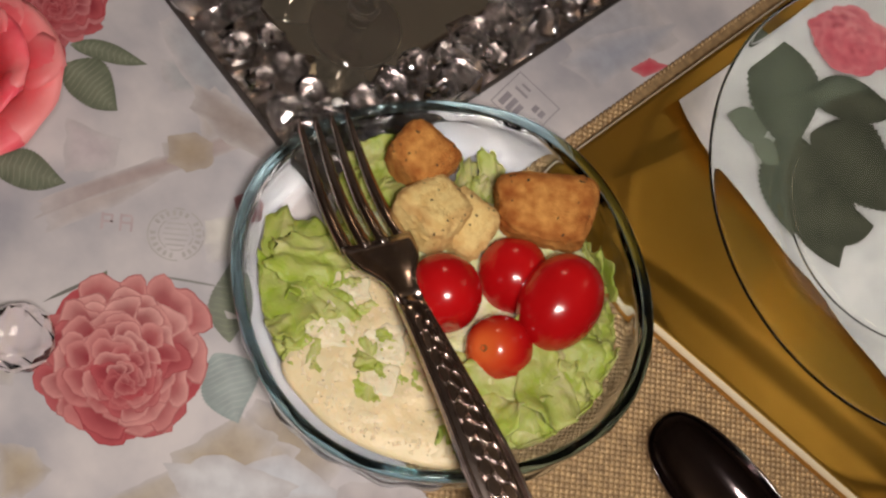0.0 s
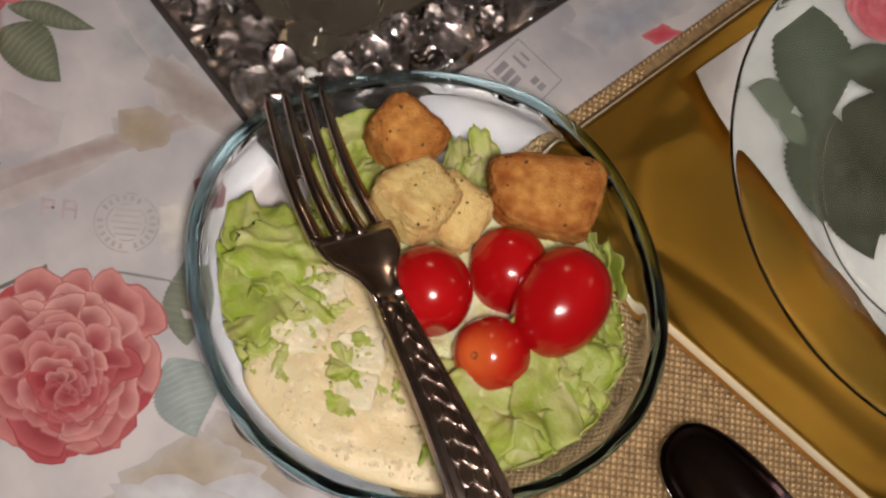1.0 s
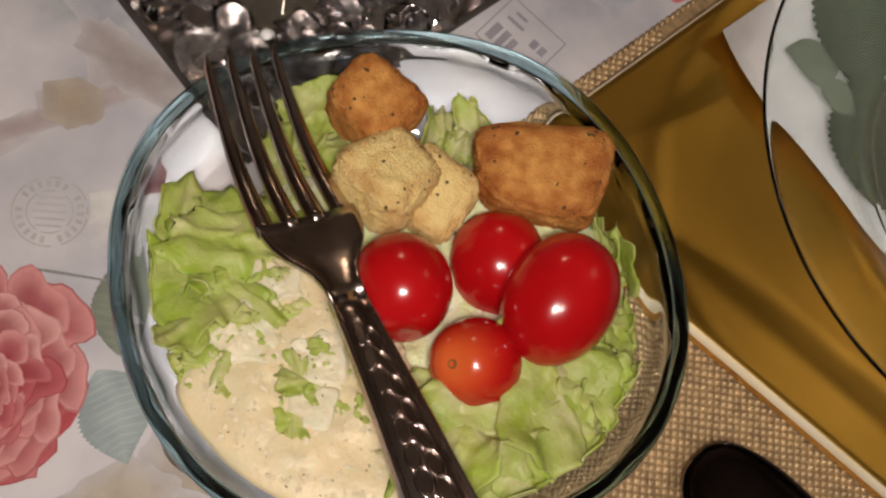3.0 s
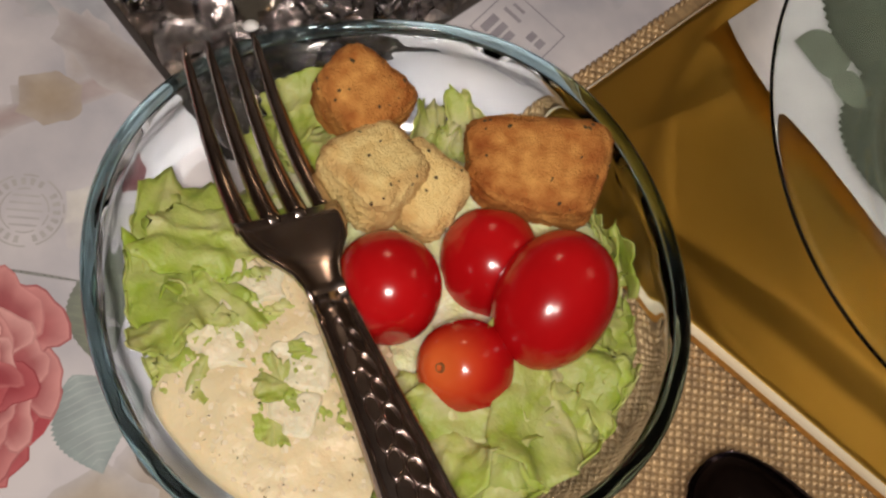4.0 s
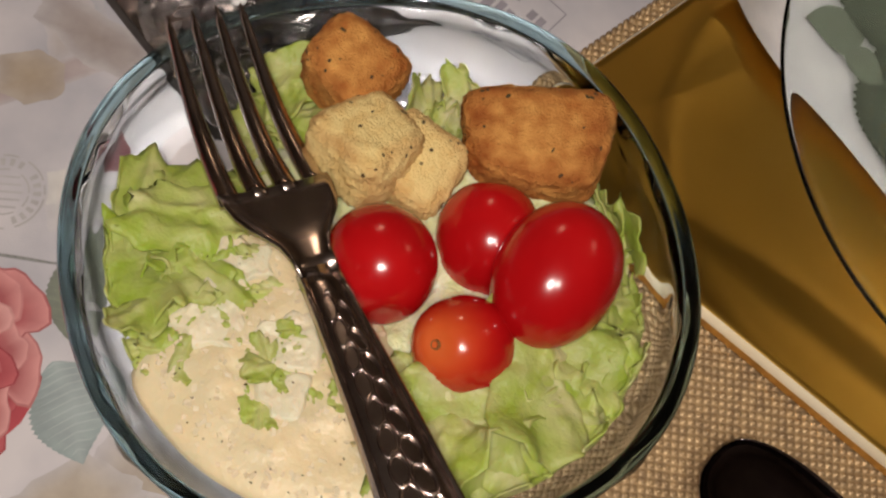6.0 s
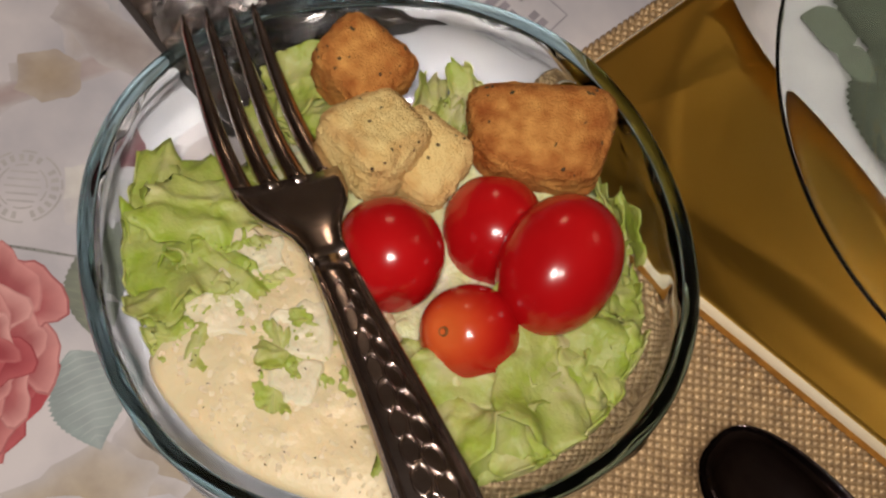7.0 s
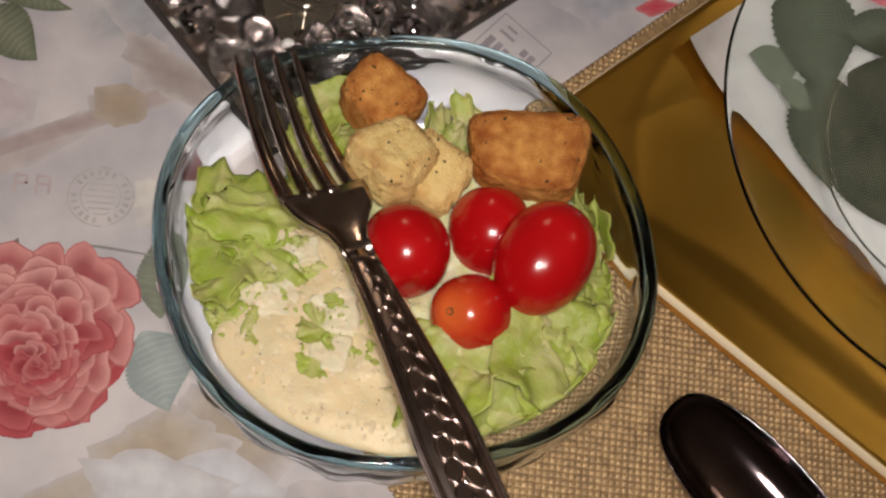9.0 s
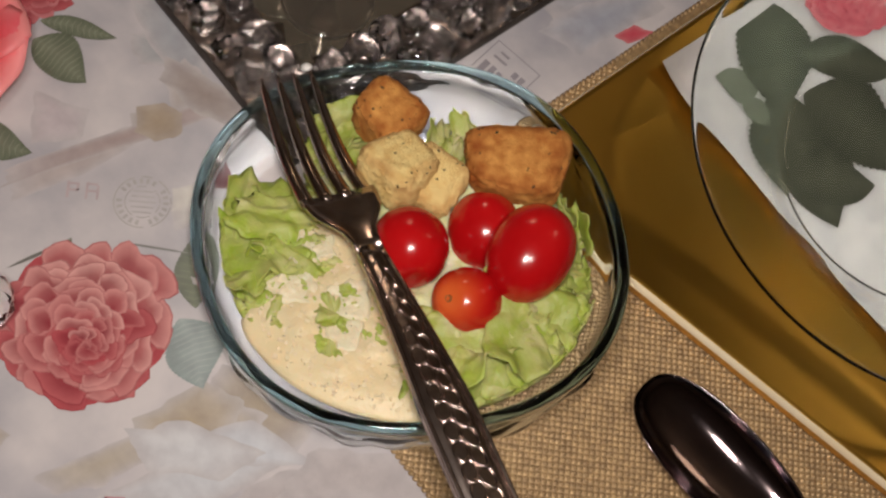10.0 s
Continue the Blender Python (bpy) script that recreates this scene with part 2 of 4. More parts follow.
def printed_rose(parent, x, y, radius, rz, seed, squash=0.85, z=0.0004, dark=(0.22, 0.012, 0.026), mid=(0.46, 0.080, 0.092), light=(0.72, 0.37, 0.34), heart=(0.28, -0.14)):
    """A printed rose: a dark ground with petals of its own, larger and paler outside, crowded round an off-centre heart."""
    rnd = random.Random(seed)
    bm = bmesh.new()
    ink = tone_layer(bm, "ink")
    ground = [(radius * 0.86 * (1 + 0.06 * math.sin(5 * a + seed)) * math.cos(a), radius * 0.86 * (1 + 0.06 * math.sin(5 * a + seed)) * math.sin(a)) for a in [2 * math.pi * i / 40 for i in range(40)]]
    ink_fan(bm, ink, (0, 0), ground, z, dark, mid)
    rose = part("printed_rose", bm, PRINT, parent, "pink printed cabbage rose", False, pose(x, y, 0, 0, 0, rz) @ Matrix.Diagonal((1, squash, 1, 1)))
    layers = 8
    level = z
    for k in range(layers):
        q = k / (layers - 1)
        ring = 1.0 - 0.93 * q ** 0.85
        hx, hy = heart[0] * radius * q ** 1.3, heart[1] * radius * q ** 1.3
        count = [17, 17, 16, 15, 13, 11, 9, 6][k]
        for i in range(count):
            a = 2 * math.pi * (i + rnd.uniform(-0.3, 0.3)) / count + k * 0.9
            far = radius * ring * rnd.uniform(0.56, 0.80)
            px, py = hx + far * math.cos(a), hy + far * math.sin(a)
            w, h = radius * (0.20 * ring + 0.075) * rnd.uniform(0.7, 1.4), radius * (0.19 * ring + 0.045) * rnd.uniform(0.75, 1.25)
            turn = a + rnd.uniform(-0.75, 0.75)
            wob = rnd.random() * 6
            pm = bmesh.new()
            pi = tone_layer(pm, "ink")
            rim = []
            for s in range(22):
                b = 2 * math.pi * s / 22
                rr = 1 + 0.13 * math.sin(2 * b + wob) + 0.12 * math.sin(3 * b + 2 * wob) + 0.07 * math.sin(5 * b + 3 * wob) + 0.03 * math.sin(9 * b + wob)
                u, v = h * rr * math.cos(b), w * rr * math.sin(b)
                rim.append((px + u * math.cos(turn) - v * math.sin(turn), py + u * math.sin(turn) + v * math.cos(turn)))
            inner = (px - 0.62 * h * math.cos(turn), py - 0.62 * h * math.sin(turn))
            level += 0.0000032
            pale = rnd.random() ** 1.2 * (0.95 - 0.5 * q) + 0.65 * max(0.0, math.sin(a + math.radians(rz) - 0.87)) * (1 - 0.7 * q)
            tip = blend(mid, light, min(1.0, pale))
            ink_fan(pm, pi, inner, [(px + (u - px) * 1.06, py + (v - py) * 1.06) for u, v in rim], level - 0.000002, dark, blend(dark, tip, 0.42 + 0.4 * rnd.random()))
            ink_fan(pm, pi, inner, rim, level, blend(dark, mid, 0.5 * rnd.random()), tip)
            part("printed_petal", pm, PRINT, rose, "", False)
    return rose


def printed_leaf(parent, base, tip, width, z, colour, vein, seed=0):
    rnd = random.Random(seed)
    bm = bmesh.new()
    ink = tone_layer(bm, "ink")
    b, t = Vector(base), Vector(tip)
    d = t - b
    side = Vector((-d.y, d.x)).normalized()
    n = 40
    left, right, mid = [], [], []
    for i in range(n + 1):
        u = i / n
        w = width * math.sin(math.pi * u ** 0.8) * (1 + (0.04 if i % 2 else -0.04) + 0.05 * math.sin(7 * u + seed))
        c = b + d * u + side * 0.08 * width * math.sin(5 * u)
        for row, s in ((left, 1), (right, -1)):
            v = bm.verts.new((*(c + side * s * w * 0.5), z))
            v[ink] = (*blend(colour, vein, 0.35 * rnd.random()), 1)
            row.append(v)
        v = bm.verts.new((*c, z))
        v[ink] = (*blend(colour, vein, 0.6), 1)
        mid.append(v)
    for i in range(n):
        bm.faces.new((mid[i], left[i], left[i + 1], mid[i + 1]))
        bm.faces.new((right[i], mid[i], mid[i + 1], right[i + 1]))
    for i in range(3, n - 2, 3):
        for row in (left, right):
            p, q = mid[i - 2].co.copy(), row[i].co.copy()
            q = p + (q - p) * 0.9
            o = (q - p).normalized() * 0.00025
            vs = []
            for c in (p + Vector((-o.y, o.x, 0)), p - Vector((-o.y, o.x, 0)), q):
                v = bm.verts.new((c.x, c.y, z + 0.00002))
                v[ink] = (*blend(colour, vein, 0.9), 1)
                vs.append(v)
            bm.faces.new(vs)
    return part("printed_leaf", bm, PRINT, parent, "", False)


def flat_patch(parent, points, z, c_in, c_out, name="flat_patch", fade=0.85):
    bm = bmesh.new()
    ink = tone_layer(bm, "ink")
    cx, cy = sum(p[0] for p in points) / len(points), sum(p[1] for p in points) / len(points)
    rim = []
    for i, p in enumerate(points):
        q = points[(i + 1) % len(points)]
        for k in range(6):
            u = k / 6
            x, y = p[0] + (q[0] - p[0]) * u, p[1] + (q[1] - p[1]) * u
            w = 1 + 0.16 * noise.noise(Vector((x * 150, y * 150, 3))) + 0.10 * noise.noise(Vector((x * 420, y * 420, 9)))
            rim.append((cx + (x - cx) * w, cy + (y - cy) * w))
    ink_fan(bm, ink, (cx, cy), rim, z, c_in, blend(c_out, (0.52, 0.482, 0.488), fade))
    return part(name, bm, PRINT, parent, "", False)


def printed_bars(parent, x, y, rz, rows, colour, z=0.0003, name="printed_writing"):
    """Illegible writing as small bars: rows of (x, y, length, height)."""
    bm = bmesh.new()
    ink = tone_layer(bm, "ink")
    for bx, by, w, h in rows:
        vs = []
        for u, v in ((bx, by), (bx + w, by), (bx + w, by + h), (bx, by + h)):
            vert = bm.verts.new((u, v, z))
            vert[ink] = (*colour, 1)
            vs.append(vert)
        bm.faces.new(vs)
    return part(name, bm, PRINT, parent, "", False, pose(x, y, 0, 0, 0, rz))


def printed_ring(parent, x, y, r, colour, z=0.0003):
    bm = bmesh.new()
    ink = tone_layer(bm, "ink")
    for r0, r1 in ((r, r - 0.0005), (r * 0.62, r * 0.62 - 0.0004)):
        for i in range(48):
            if noise.noise(Vector((i * 0.35, r0 * 900, 1))) < -0.25:
                continue
            vs = []
            for rr, k in ((r0, i), (r0, i + 1), (r1, i + 1), (r1, i)):
                v = bm.verts.new((rr * math.cos(k * math.pi / 24), rr * math.sin(k * math.pi / 24), z))
                v[ink] = (*colour, 1)
                vs.append(v)
            bm.faces.new(vs)
    for i in range(22):
        a, rr = i * math.pi / 11, r * 0.8
        if i % 7 == 3:
            continue
        vs = []
        for dr, da in ((-0.0009, -0.07), (0.0009, -0.07), (0.0009, 0.07), (-0.0009, 0.07)):
            v = bm.verts.new(((rr + dr) * math.cos(a + da), (rr + dr) * math.sin(a + da), z))
            v[ink] = (*colour, 1)
            vs.append(v)
        bm.faces.new(vs)
    for i in range(5):
        vs = []
        for u, w in ((-0.45, -0.03), (0.45, -0.03), (0.45, 0.03), (-0.45, 0.03)):
            v = bm.verts.new((u * r * (1 - 0.12 * abs(i - 2)), (w + 0.2 * (i - 2)) * r, z))
            v[ink] = (*blend(colour, (0.5, 0.47, 0.47), 0.6), 1)
            vs.append(v)
        bm.faces.new(vs)
    return part("printed_postmark", bm, PRINT, parent, "", False, pose(x, y, 0, 0, 0, 50))


GREEN, VEIN, TEAL = (0.10, 0.115, 0.075), (0.26, 0.28, 0.20), (0.27, 0.32, 0.31)
mm = lambda pts: [(x / 1000, y / 1000) for x, y in pts]
flat_patch(tablecloth, mm([(-98, -90), (-104, -84), (-103, -60), (-100, -44), (-93, -44), (-93, -66)]), 0.00012, (0.47, 0.40, 0.385), (0.51, 0.47, 0.475))
flat_patch(tablecloth, mm([(-103, -41), (-99, -30), (-93, -27), (-88, -33), (-92, -42), (-98, -45)]), 0.00016, (0.40, 0.335, 0.28), (0.46, 0.40, 0.36))
flat_patch(tablecloth, mm([(-70, -50), (-62, -34), (-52, -36), (-60, -54)]), 0.00016, (0.60, 0.565, 0.53), (0.54, 0.50, 0.50))
flat_patch(tablecloth, mm([(-10, -78), (20, -70), (24, -58), (0, -60), (-14, -68)]), 0.00012, (0.40, 0.33, 0.25), (0.50, 0.45, 0.41))
flat_patch(tablecloth, mm([(-12, -96), (-4, -74), (8, -66), (10, -74), (2, -92)]), 0.00014, (0.47, 0.405, 0.34), (0.53, 0.49, 0.48))
flat_patch(tablecloth, mm([(-130, -24), (-124, -12), (-112, -8), (-106, -16), (-118, -28)]), 0.00013, (0.36, 0.37, 0.39), (0.47, 0.45, 0.47))
flat_patch(tablecloth, mm([(-60, 110), (-35, 110), (-30, 150), (-60, 150)]), 0.00012, (0.40, 0.40, 0.445), (0.48, 0.46, 0.48))
flat_patch(tablecloth, mm([(-32, 124), (-31.5, 134), (-24, 139), (-26.5, 126)]), 0.0002, (0.55, 0.06, 0.09), (0.60, 0.16, 0.18), fade=0.1)
flat_patch(tablecloth, mm([(-2, -122), (3, -96), (9, -72), (22, -60), (23, -74), (21, -92), (14, -112)]), 0.00010, (0.60, 0.61, 0.64), (0.55, 0.53, 0.54))
flat_patch(tablecloth, mm([(-18, -132), (-14, -113), (-10, -96), (-2, -96), (-4, -118), (-10, -130)]), 0.00018, (0.46, 0.40, 0.33), (0.54, 0.50, 0.48))
flat_patch(tablecloth, mm([(22, -95), (24, -74), (32, -56), (43, -42), (58, -41), (60, -90), (30, -130)]), 0.00011, (0.46, 0.41, 0.41), (0.48, 0.435, 0.435))
flat_patch(tablecloth, mm([(-92, -118), (-80, -112), (-62, -126), (-74, -140)]), 0.00011, (0.53, 0.48, 0.40), (0.53, 0.49, 0.48))
flat_patch(tablecloth, mm([(-143, -16), (-143, -4), (-113, -7), (-95, -12), (-98, -19), (-121, -21)]), 0.00014, (0.37, 0.38, 0.41), (0.47, 0.455, 0.47))
flat_patch(tablecloth, mm([(-107, -25), (-111, -14), (-104, -12), (-95, -20), (-95, -30)]), 0.00015, (0.45, 0.39, 0.36), (0.51, 0.47, 0.46))
flat_patch(tablecloth, mm([(-128, -62), (-112, -52), (-104, -60), (-112, -74)]), 0.00010, (0.56, 0.49, 0.51), (0.525, 0.485, 0.49))
flat_patch(tablecloth, mm([(-104, -91), (-108, -81), (-91, -7), (-85, -9)]), 0.000205, (0.40, 0.315, 0.30), (0.47, 0.41, 0.405), fade=0.55)
# grey-brown wedge on the cloth along the tray's near side
flat_patch(tablecloth, mm([(-115, -19), (-99, -11), (-82, -6), (-79, -16), (-92, -23), (-109, -26)]), 0.000212, (0.33, 0.275, 0.25), (0.43, 0.38, 0.365), fade=0.55)
flat_patch(tablecloth, mm([(-16, -100), (-13, -76), (0, -69), (7, -84), (-2, -104)]), 0.000219, (0.44, 0.36, 0.265), (0.50, 0.45, 0.40), fade=0.55)
flat_patch(tablecloth, mm([(-50, -139), (-42, -132), (-33, -131), (-31, -143), (-35, -148)]), 0.000226, (0.45, 0.37, 0.27), (0.50, 0.45, 0.41), fade=0.55)
flat_patch(tablecloth, mm([(-5, -100), (12, -87), (30, -64), (6, -71)]), 0.000233, (0.62, 0.64, 0.68), (0.56, 0.55, 0.57), fade=0.55)
flat_patch(tablecloth, mm([(-50, 100), (-50, 123), (-36, 156), (-32, 133), (-33, 106)]), 0.000240, (0.36, 0.375, 0.44), (0.45, 0.44, 0.48), fade=0.55)
flat_patch(tablecloth, mm([(-104, -38), (-101, -30), (-94, -27), (-88, -32), (-90, -41), (-97, -44)]), 0.000247, (0.38, 0.30, 0.22), (0.42, 0.345, 0.27), fade=0.25)
flat_patch(tablecloth, mm([(-73, -46), (-68, -36), (-61, -43), (-66, -51)]), 0.000254, (0.66, 0.62, 0.57), (0.62, 0.585, 0.55), fade=0.25)
flat_patch(tablecloth, mm([(-14, -103), (-5, -87), (17, -74), (16, -90), (-0, -105)]), 0.000261, (0.64, 0.64, 0.66), (0.57, 0.555, 0.565), fade=0.55)
flat_patch(tablecloth, mm([(25, -60), (43, -41), (60, -42), (30, -81)]), 0.000268, (0.50, 0.45, 0.45), (0.50, 0.455, 0.455), fade=0.55)
flat_patch(tablecloth, mm([(-74, -33), (-73, -28), (-68, -28), (-64, -32), (-67, -36)]), 0.000281, (0.14, 0.02, 0.03), (0.20, 0.06, 0.06), fade=0.15)
printed_leaf(tablecloth, (-0.066, -0.070), (-0.049, -0.053), 0.0009, 0.00034, (0.30, 0.29, 0.27), (0.3, 0.3, 0.28), 8)
printed_leaf(tablecloth, (-0.077, -0.088), (-0.079, -0.104), 0.0012, 0.00034, (0.15, 0.14, 0.12), (0.2, 0.2, 0.18), 9)
# no print: a pale lettuce shred beside the bowl, drawn as a flat patch
flat_patch(tablecloth, mm([(-44, -59), (-41, -60), (-38, -56), (-41, -57)]), 0.00040, (0.74, 0.70, 0.64), (0.66, 0.62, 0.56))
printed_leaf(tablecloth, (-0.145, -0.052), (-0.1215, -0.0455), 0.017, 0.0003, GREEN, VEIN, 1)
printed_leaf(tablecloth, (-0.150, -0.046), (-0.1305, -0.028), 0.008, 0.00028, GREEN, VEIN, 2)
printed_leaf(tablecloth, (-0.128, -0.092), (-0.1095, -0.0745), 0.014, 0.0003, GREEN, VEIN, 3)
printed_leaf(tablecloth, (-0.034, -0.070), (-0.0105, -0.076), 0.019, 0.0003, TEAL, (0.42, 0.46, 0.45), 4)
printed_leaf(tablecloth, (-0.034, -0.064), (-0.058, -0.046), 0.012, 0.00028, (0.17, 0.18, 0.15), VEIN, 5)
printed_leaf(tablecloth, (-0.070, -0.094), (-0.077, -0.082), 0.007, 0.00028, GREEN, VEIN, 6)
printed_rose(tablecloth, -0.0500, -0.0945, 0.0295, 0, 11, 0.98)
printed_rose(tablecloth, -0.170, -0.041, 0.022, 10, 12, 0.9, light=(0.62, 0.24, 0.25))
printed_ring(tablecloth, -0.0742, -0.0565, 0.0094, (0.455, 0.425, 0.41))
printed_bars(tablecloth, -0.0895, -0.0755, 50, [(0, 0, 0.0009, 0.006), (0.0009, 0.0048, 0.003, 0.0008), (0.0031, 0.0028, 0.0008, 0.002), (0.0009, 0.0025, 0.003, 0.0008),
                                               (0.006, 0, 0.0008, 0.006), (0.0068, 0.005, 0.003, 0.0008), (0.0095, 0, 0.0008, 0.005), (0.0068, 0.0025, 0.0028, 0.0008)], (0.50, 0.405, 0.415))
printed_bars(tablecloth, -0.0525, 0.0675, 9, [(0, 0, 0.0205, 0.0004), (0, 0.0175, 0.0205, 0.0004), (0, 0, 0.0004, 0.0175), (0.0201, 0, 0.0004, 0.0175),
                                              (0.002, 0.002, 0.0025, 0.006), (0.0055, 0.002, 0.0022, 0.006), (0.0085, 0.0025, 0.0022, 0.005), (0.014, 0.003, 0.0035, 0.0012),
                                              (0.013, 0.009, 0.0022, 0.003), (0.016, 0.009, 0.0022, 0.003), (0.003, 0.011, 0.006, 0.0012), (0.004, 0.014, 0.004, 0.001)], (0.30, 0.275, 0.30))
printed_bars(tablecloth, 0.004, -0.124, 50, [(0, 0.006, 0.006, 0.0008), (0, 0.003, 0.0008, 0.0036), (0, 0.003, 0.006, 0.0008), (0.0055, 0, 0.0008, 0.0036), (0, 0, 0.006, 0.0008),
                                            (0.009, 0, 0.0008, 0.006), (0.012, 0.001, 0.003, 0.0008)], (0.55, 0.30, 0.32))


# ---- placemat ----
def placemat():
    ob = empty_thing("placemat", "woven golden placemat lying square on the cloth", "placemat")
    p = 0.00138
    nx, ny, s = 158, 114, 4
    x0, y0 = -0.0238, -0.0420
    xs = np.arange(nx * s + 1) * p / s
    ys = np.arange(ny * s + 1) * p / s
    gx, gy = np.meshgrid(xs, ys, indexing="ij")
    u, v = gx / p * math.pi, gy / p * math.pi
    h = 0.00075 + 0.00042 * np.sin(u) * np.sin(v) + 0.00022 * (np.abs(np.sin(u)) + np.abs(np.sin(v)))
    verts = np.stack([x0 + gx + 0.00006 * np.sin(gy * 900), y0 + gy + 0.00006 * np.sin(gx * 700), h], -1).reshape(-1, 3)
    w = ny * s + 1
    i, j = np.meshgrid(np.arange(nx * s), np.arange(ny * s), indexing="ij")
    a = (i * w + j).ravel()
    faces = np.stack([a, a + w, a + w + 1, a + 1], 1)
    me = bpy.data.meshes.new("woven_field")
    me.from_pydata(verts.tolist(), [], faces.tolist())
    me.polygons.foreach_set("use_smooth", [True] * len(faces))
    me.materials.append(WEAVE)
    o = new("woven_field", me)
    o.parent = ob
    tagged(o, kind="stuff")
    fx, fy = x0 + nx * p, y0 + ny * p
    part("woven_field", box(bmesh.new(), (fx, y0, 0.0002), (x0 + 0.43, fy, 0.0012)), WEAVE, ob, smooth=False)
    part("woven_field", box(bmesh.new(), (x0, fy, 0.0002), (x0 + 0.43, y0 + 0.34, 0.0012)), WEAVE, ob, smooth=False)
    # hems: twisted cord along the two near edges
    for name, horizontal, length in (("hem", True, 0.43), ("hem", False, 0.34)):
        bm = bmesh.new()
        count = int(length / 0.0022)
        for k in range(count):
            c = 0.0022 * (k + 0.5)
            ret = bmesh.ops.create_icosphere(bm, subdivisions=1, radius=1.0)
            m = Matrix.Translation((c, 0, 0.001)) @ pose(0, 0, 0, 0, 0, 35) @ Matrix.Diagonal((0.0016, 0.0009, 0.0008, 1))
            bmesh.ops.transform(bm, matrix=m, verts=ret["verts"])
        part(name, bm, WEAVE, ob, "", True, pose(x0, y0, 0) if horizontal else pose(x0, y0, 0, 0, 0, 90))
    return ob


placemat()


# ---- gold charger ----
def charger():
    """A gold plate with straight sides; its near sides meet at a sharp corner beside the bowl."""
    ob = empty_thing("charger_plate", "square glossy gold charger plate on the placemat", "charger plate", pose(0, 0, 0.0016))
    a = math.radians(12.0)
    c0 = Vector((-0.0180, 0.0432))
    c1 = c0 + Vector((math.cos(a), math.sin(a))) * 0.31
    c3 = c0 + Vector((0, 0.31))
    c2 = c1 + (c3 - c0) * 0.8
    corners = [c0, c1, c2, c3]
    mid = sum(corners, Vector((0, 0))) / 4

    def ring(inset, radius, z, n=8):
        out = []
        for k in range(4):
            p, q, r = corners[k - 1], corners[k], corners[(k + 1) % 4]
            d0, d1 = (p - q).normalized(), (r - q).normalized()
            half = math.acos(max(-1, min(1, d0.dot(d1)))) / 2
            bis = (d0 + d1).normalized()
            base = q + bis * (inset / math.sin(half))
            centre = base + bis * (radius / math.sin(half))
            n0 = Vector((d0.y, -d0.x))
            if n0.dot(bis) > 0:
                n0 = -n0
            n1 = Vector((d1.y, -d1.x))
            if n1.dot(bis) > 0:
                n1 = -n1
            for i in range(n + 1):
                v = n0.lerp(n1, i / n).normalized()
                out.append((*(centre + v * radius), z))
        return out
    top = [(0.0, 0.006, 0.0015), (-0.0004, 0.006, 0.0055), (-0.0002, 0.006, 0.0074), (0.0006, 0.006, 0.0087), (0.0016, 0.006, 0.0090), (0.0026, 0.006, 0.0087), (0.012, 0.008, 0.0074), (0.017, 0.018, 0.0060), (0.024, 0.040, 0.0030),
           (0.030, 0.050, 0.0022), (0.06, 0.04, 0.0021)]
    under = [(0.0, 0.006, 0.0015), (0.02, 0.018, 0.0002), (0.06, 0.04, 0.0)]
    for name, levels, m, label in (("rim_wall", top[:2], GOLD, ""), ("rim_edge", top[1:4], GOLD_EDGE_SHINE, "gold edge with its shine painted in pale cream"), ("plate", top[3:], GOLD, ""), ("underside", under, GOLD, "")):
        bm = bmesh.new()
        rows = [[bm.verts.new(p) for p in ring(*lv)] for lv in levels]
        for r0, r1 in zip(rows, rows[1:]):
            for i in range(len(r0)):
                j = (i + 1) % len(r0)
                bm.faces.new((r0[i], r0[j], r1[j], r1[i]))
        if not name.startswith("rim"):
            bm.faces.new(rows[-1])
        bmesh.ops.recalc_face_normals(bm, faces=bm.faces)
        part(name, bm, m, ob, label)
    return ob


charger()


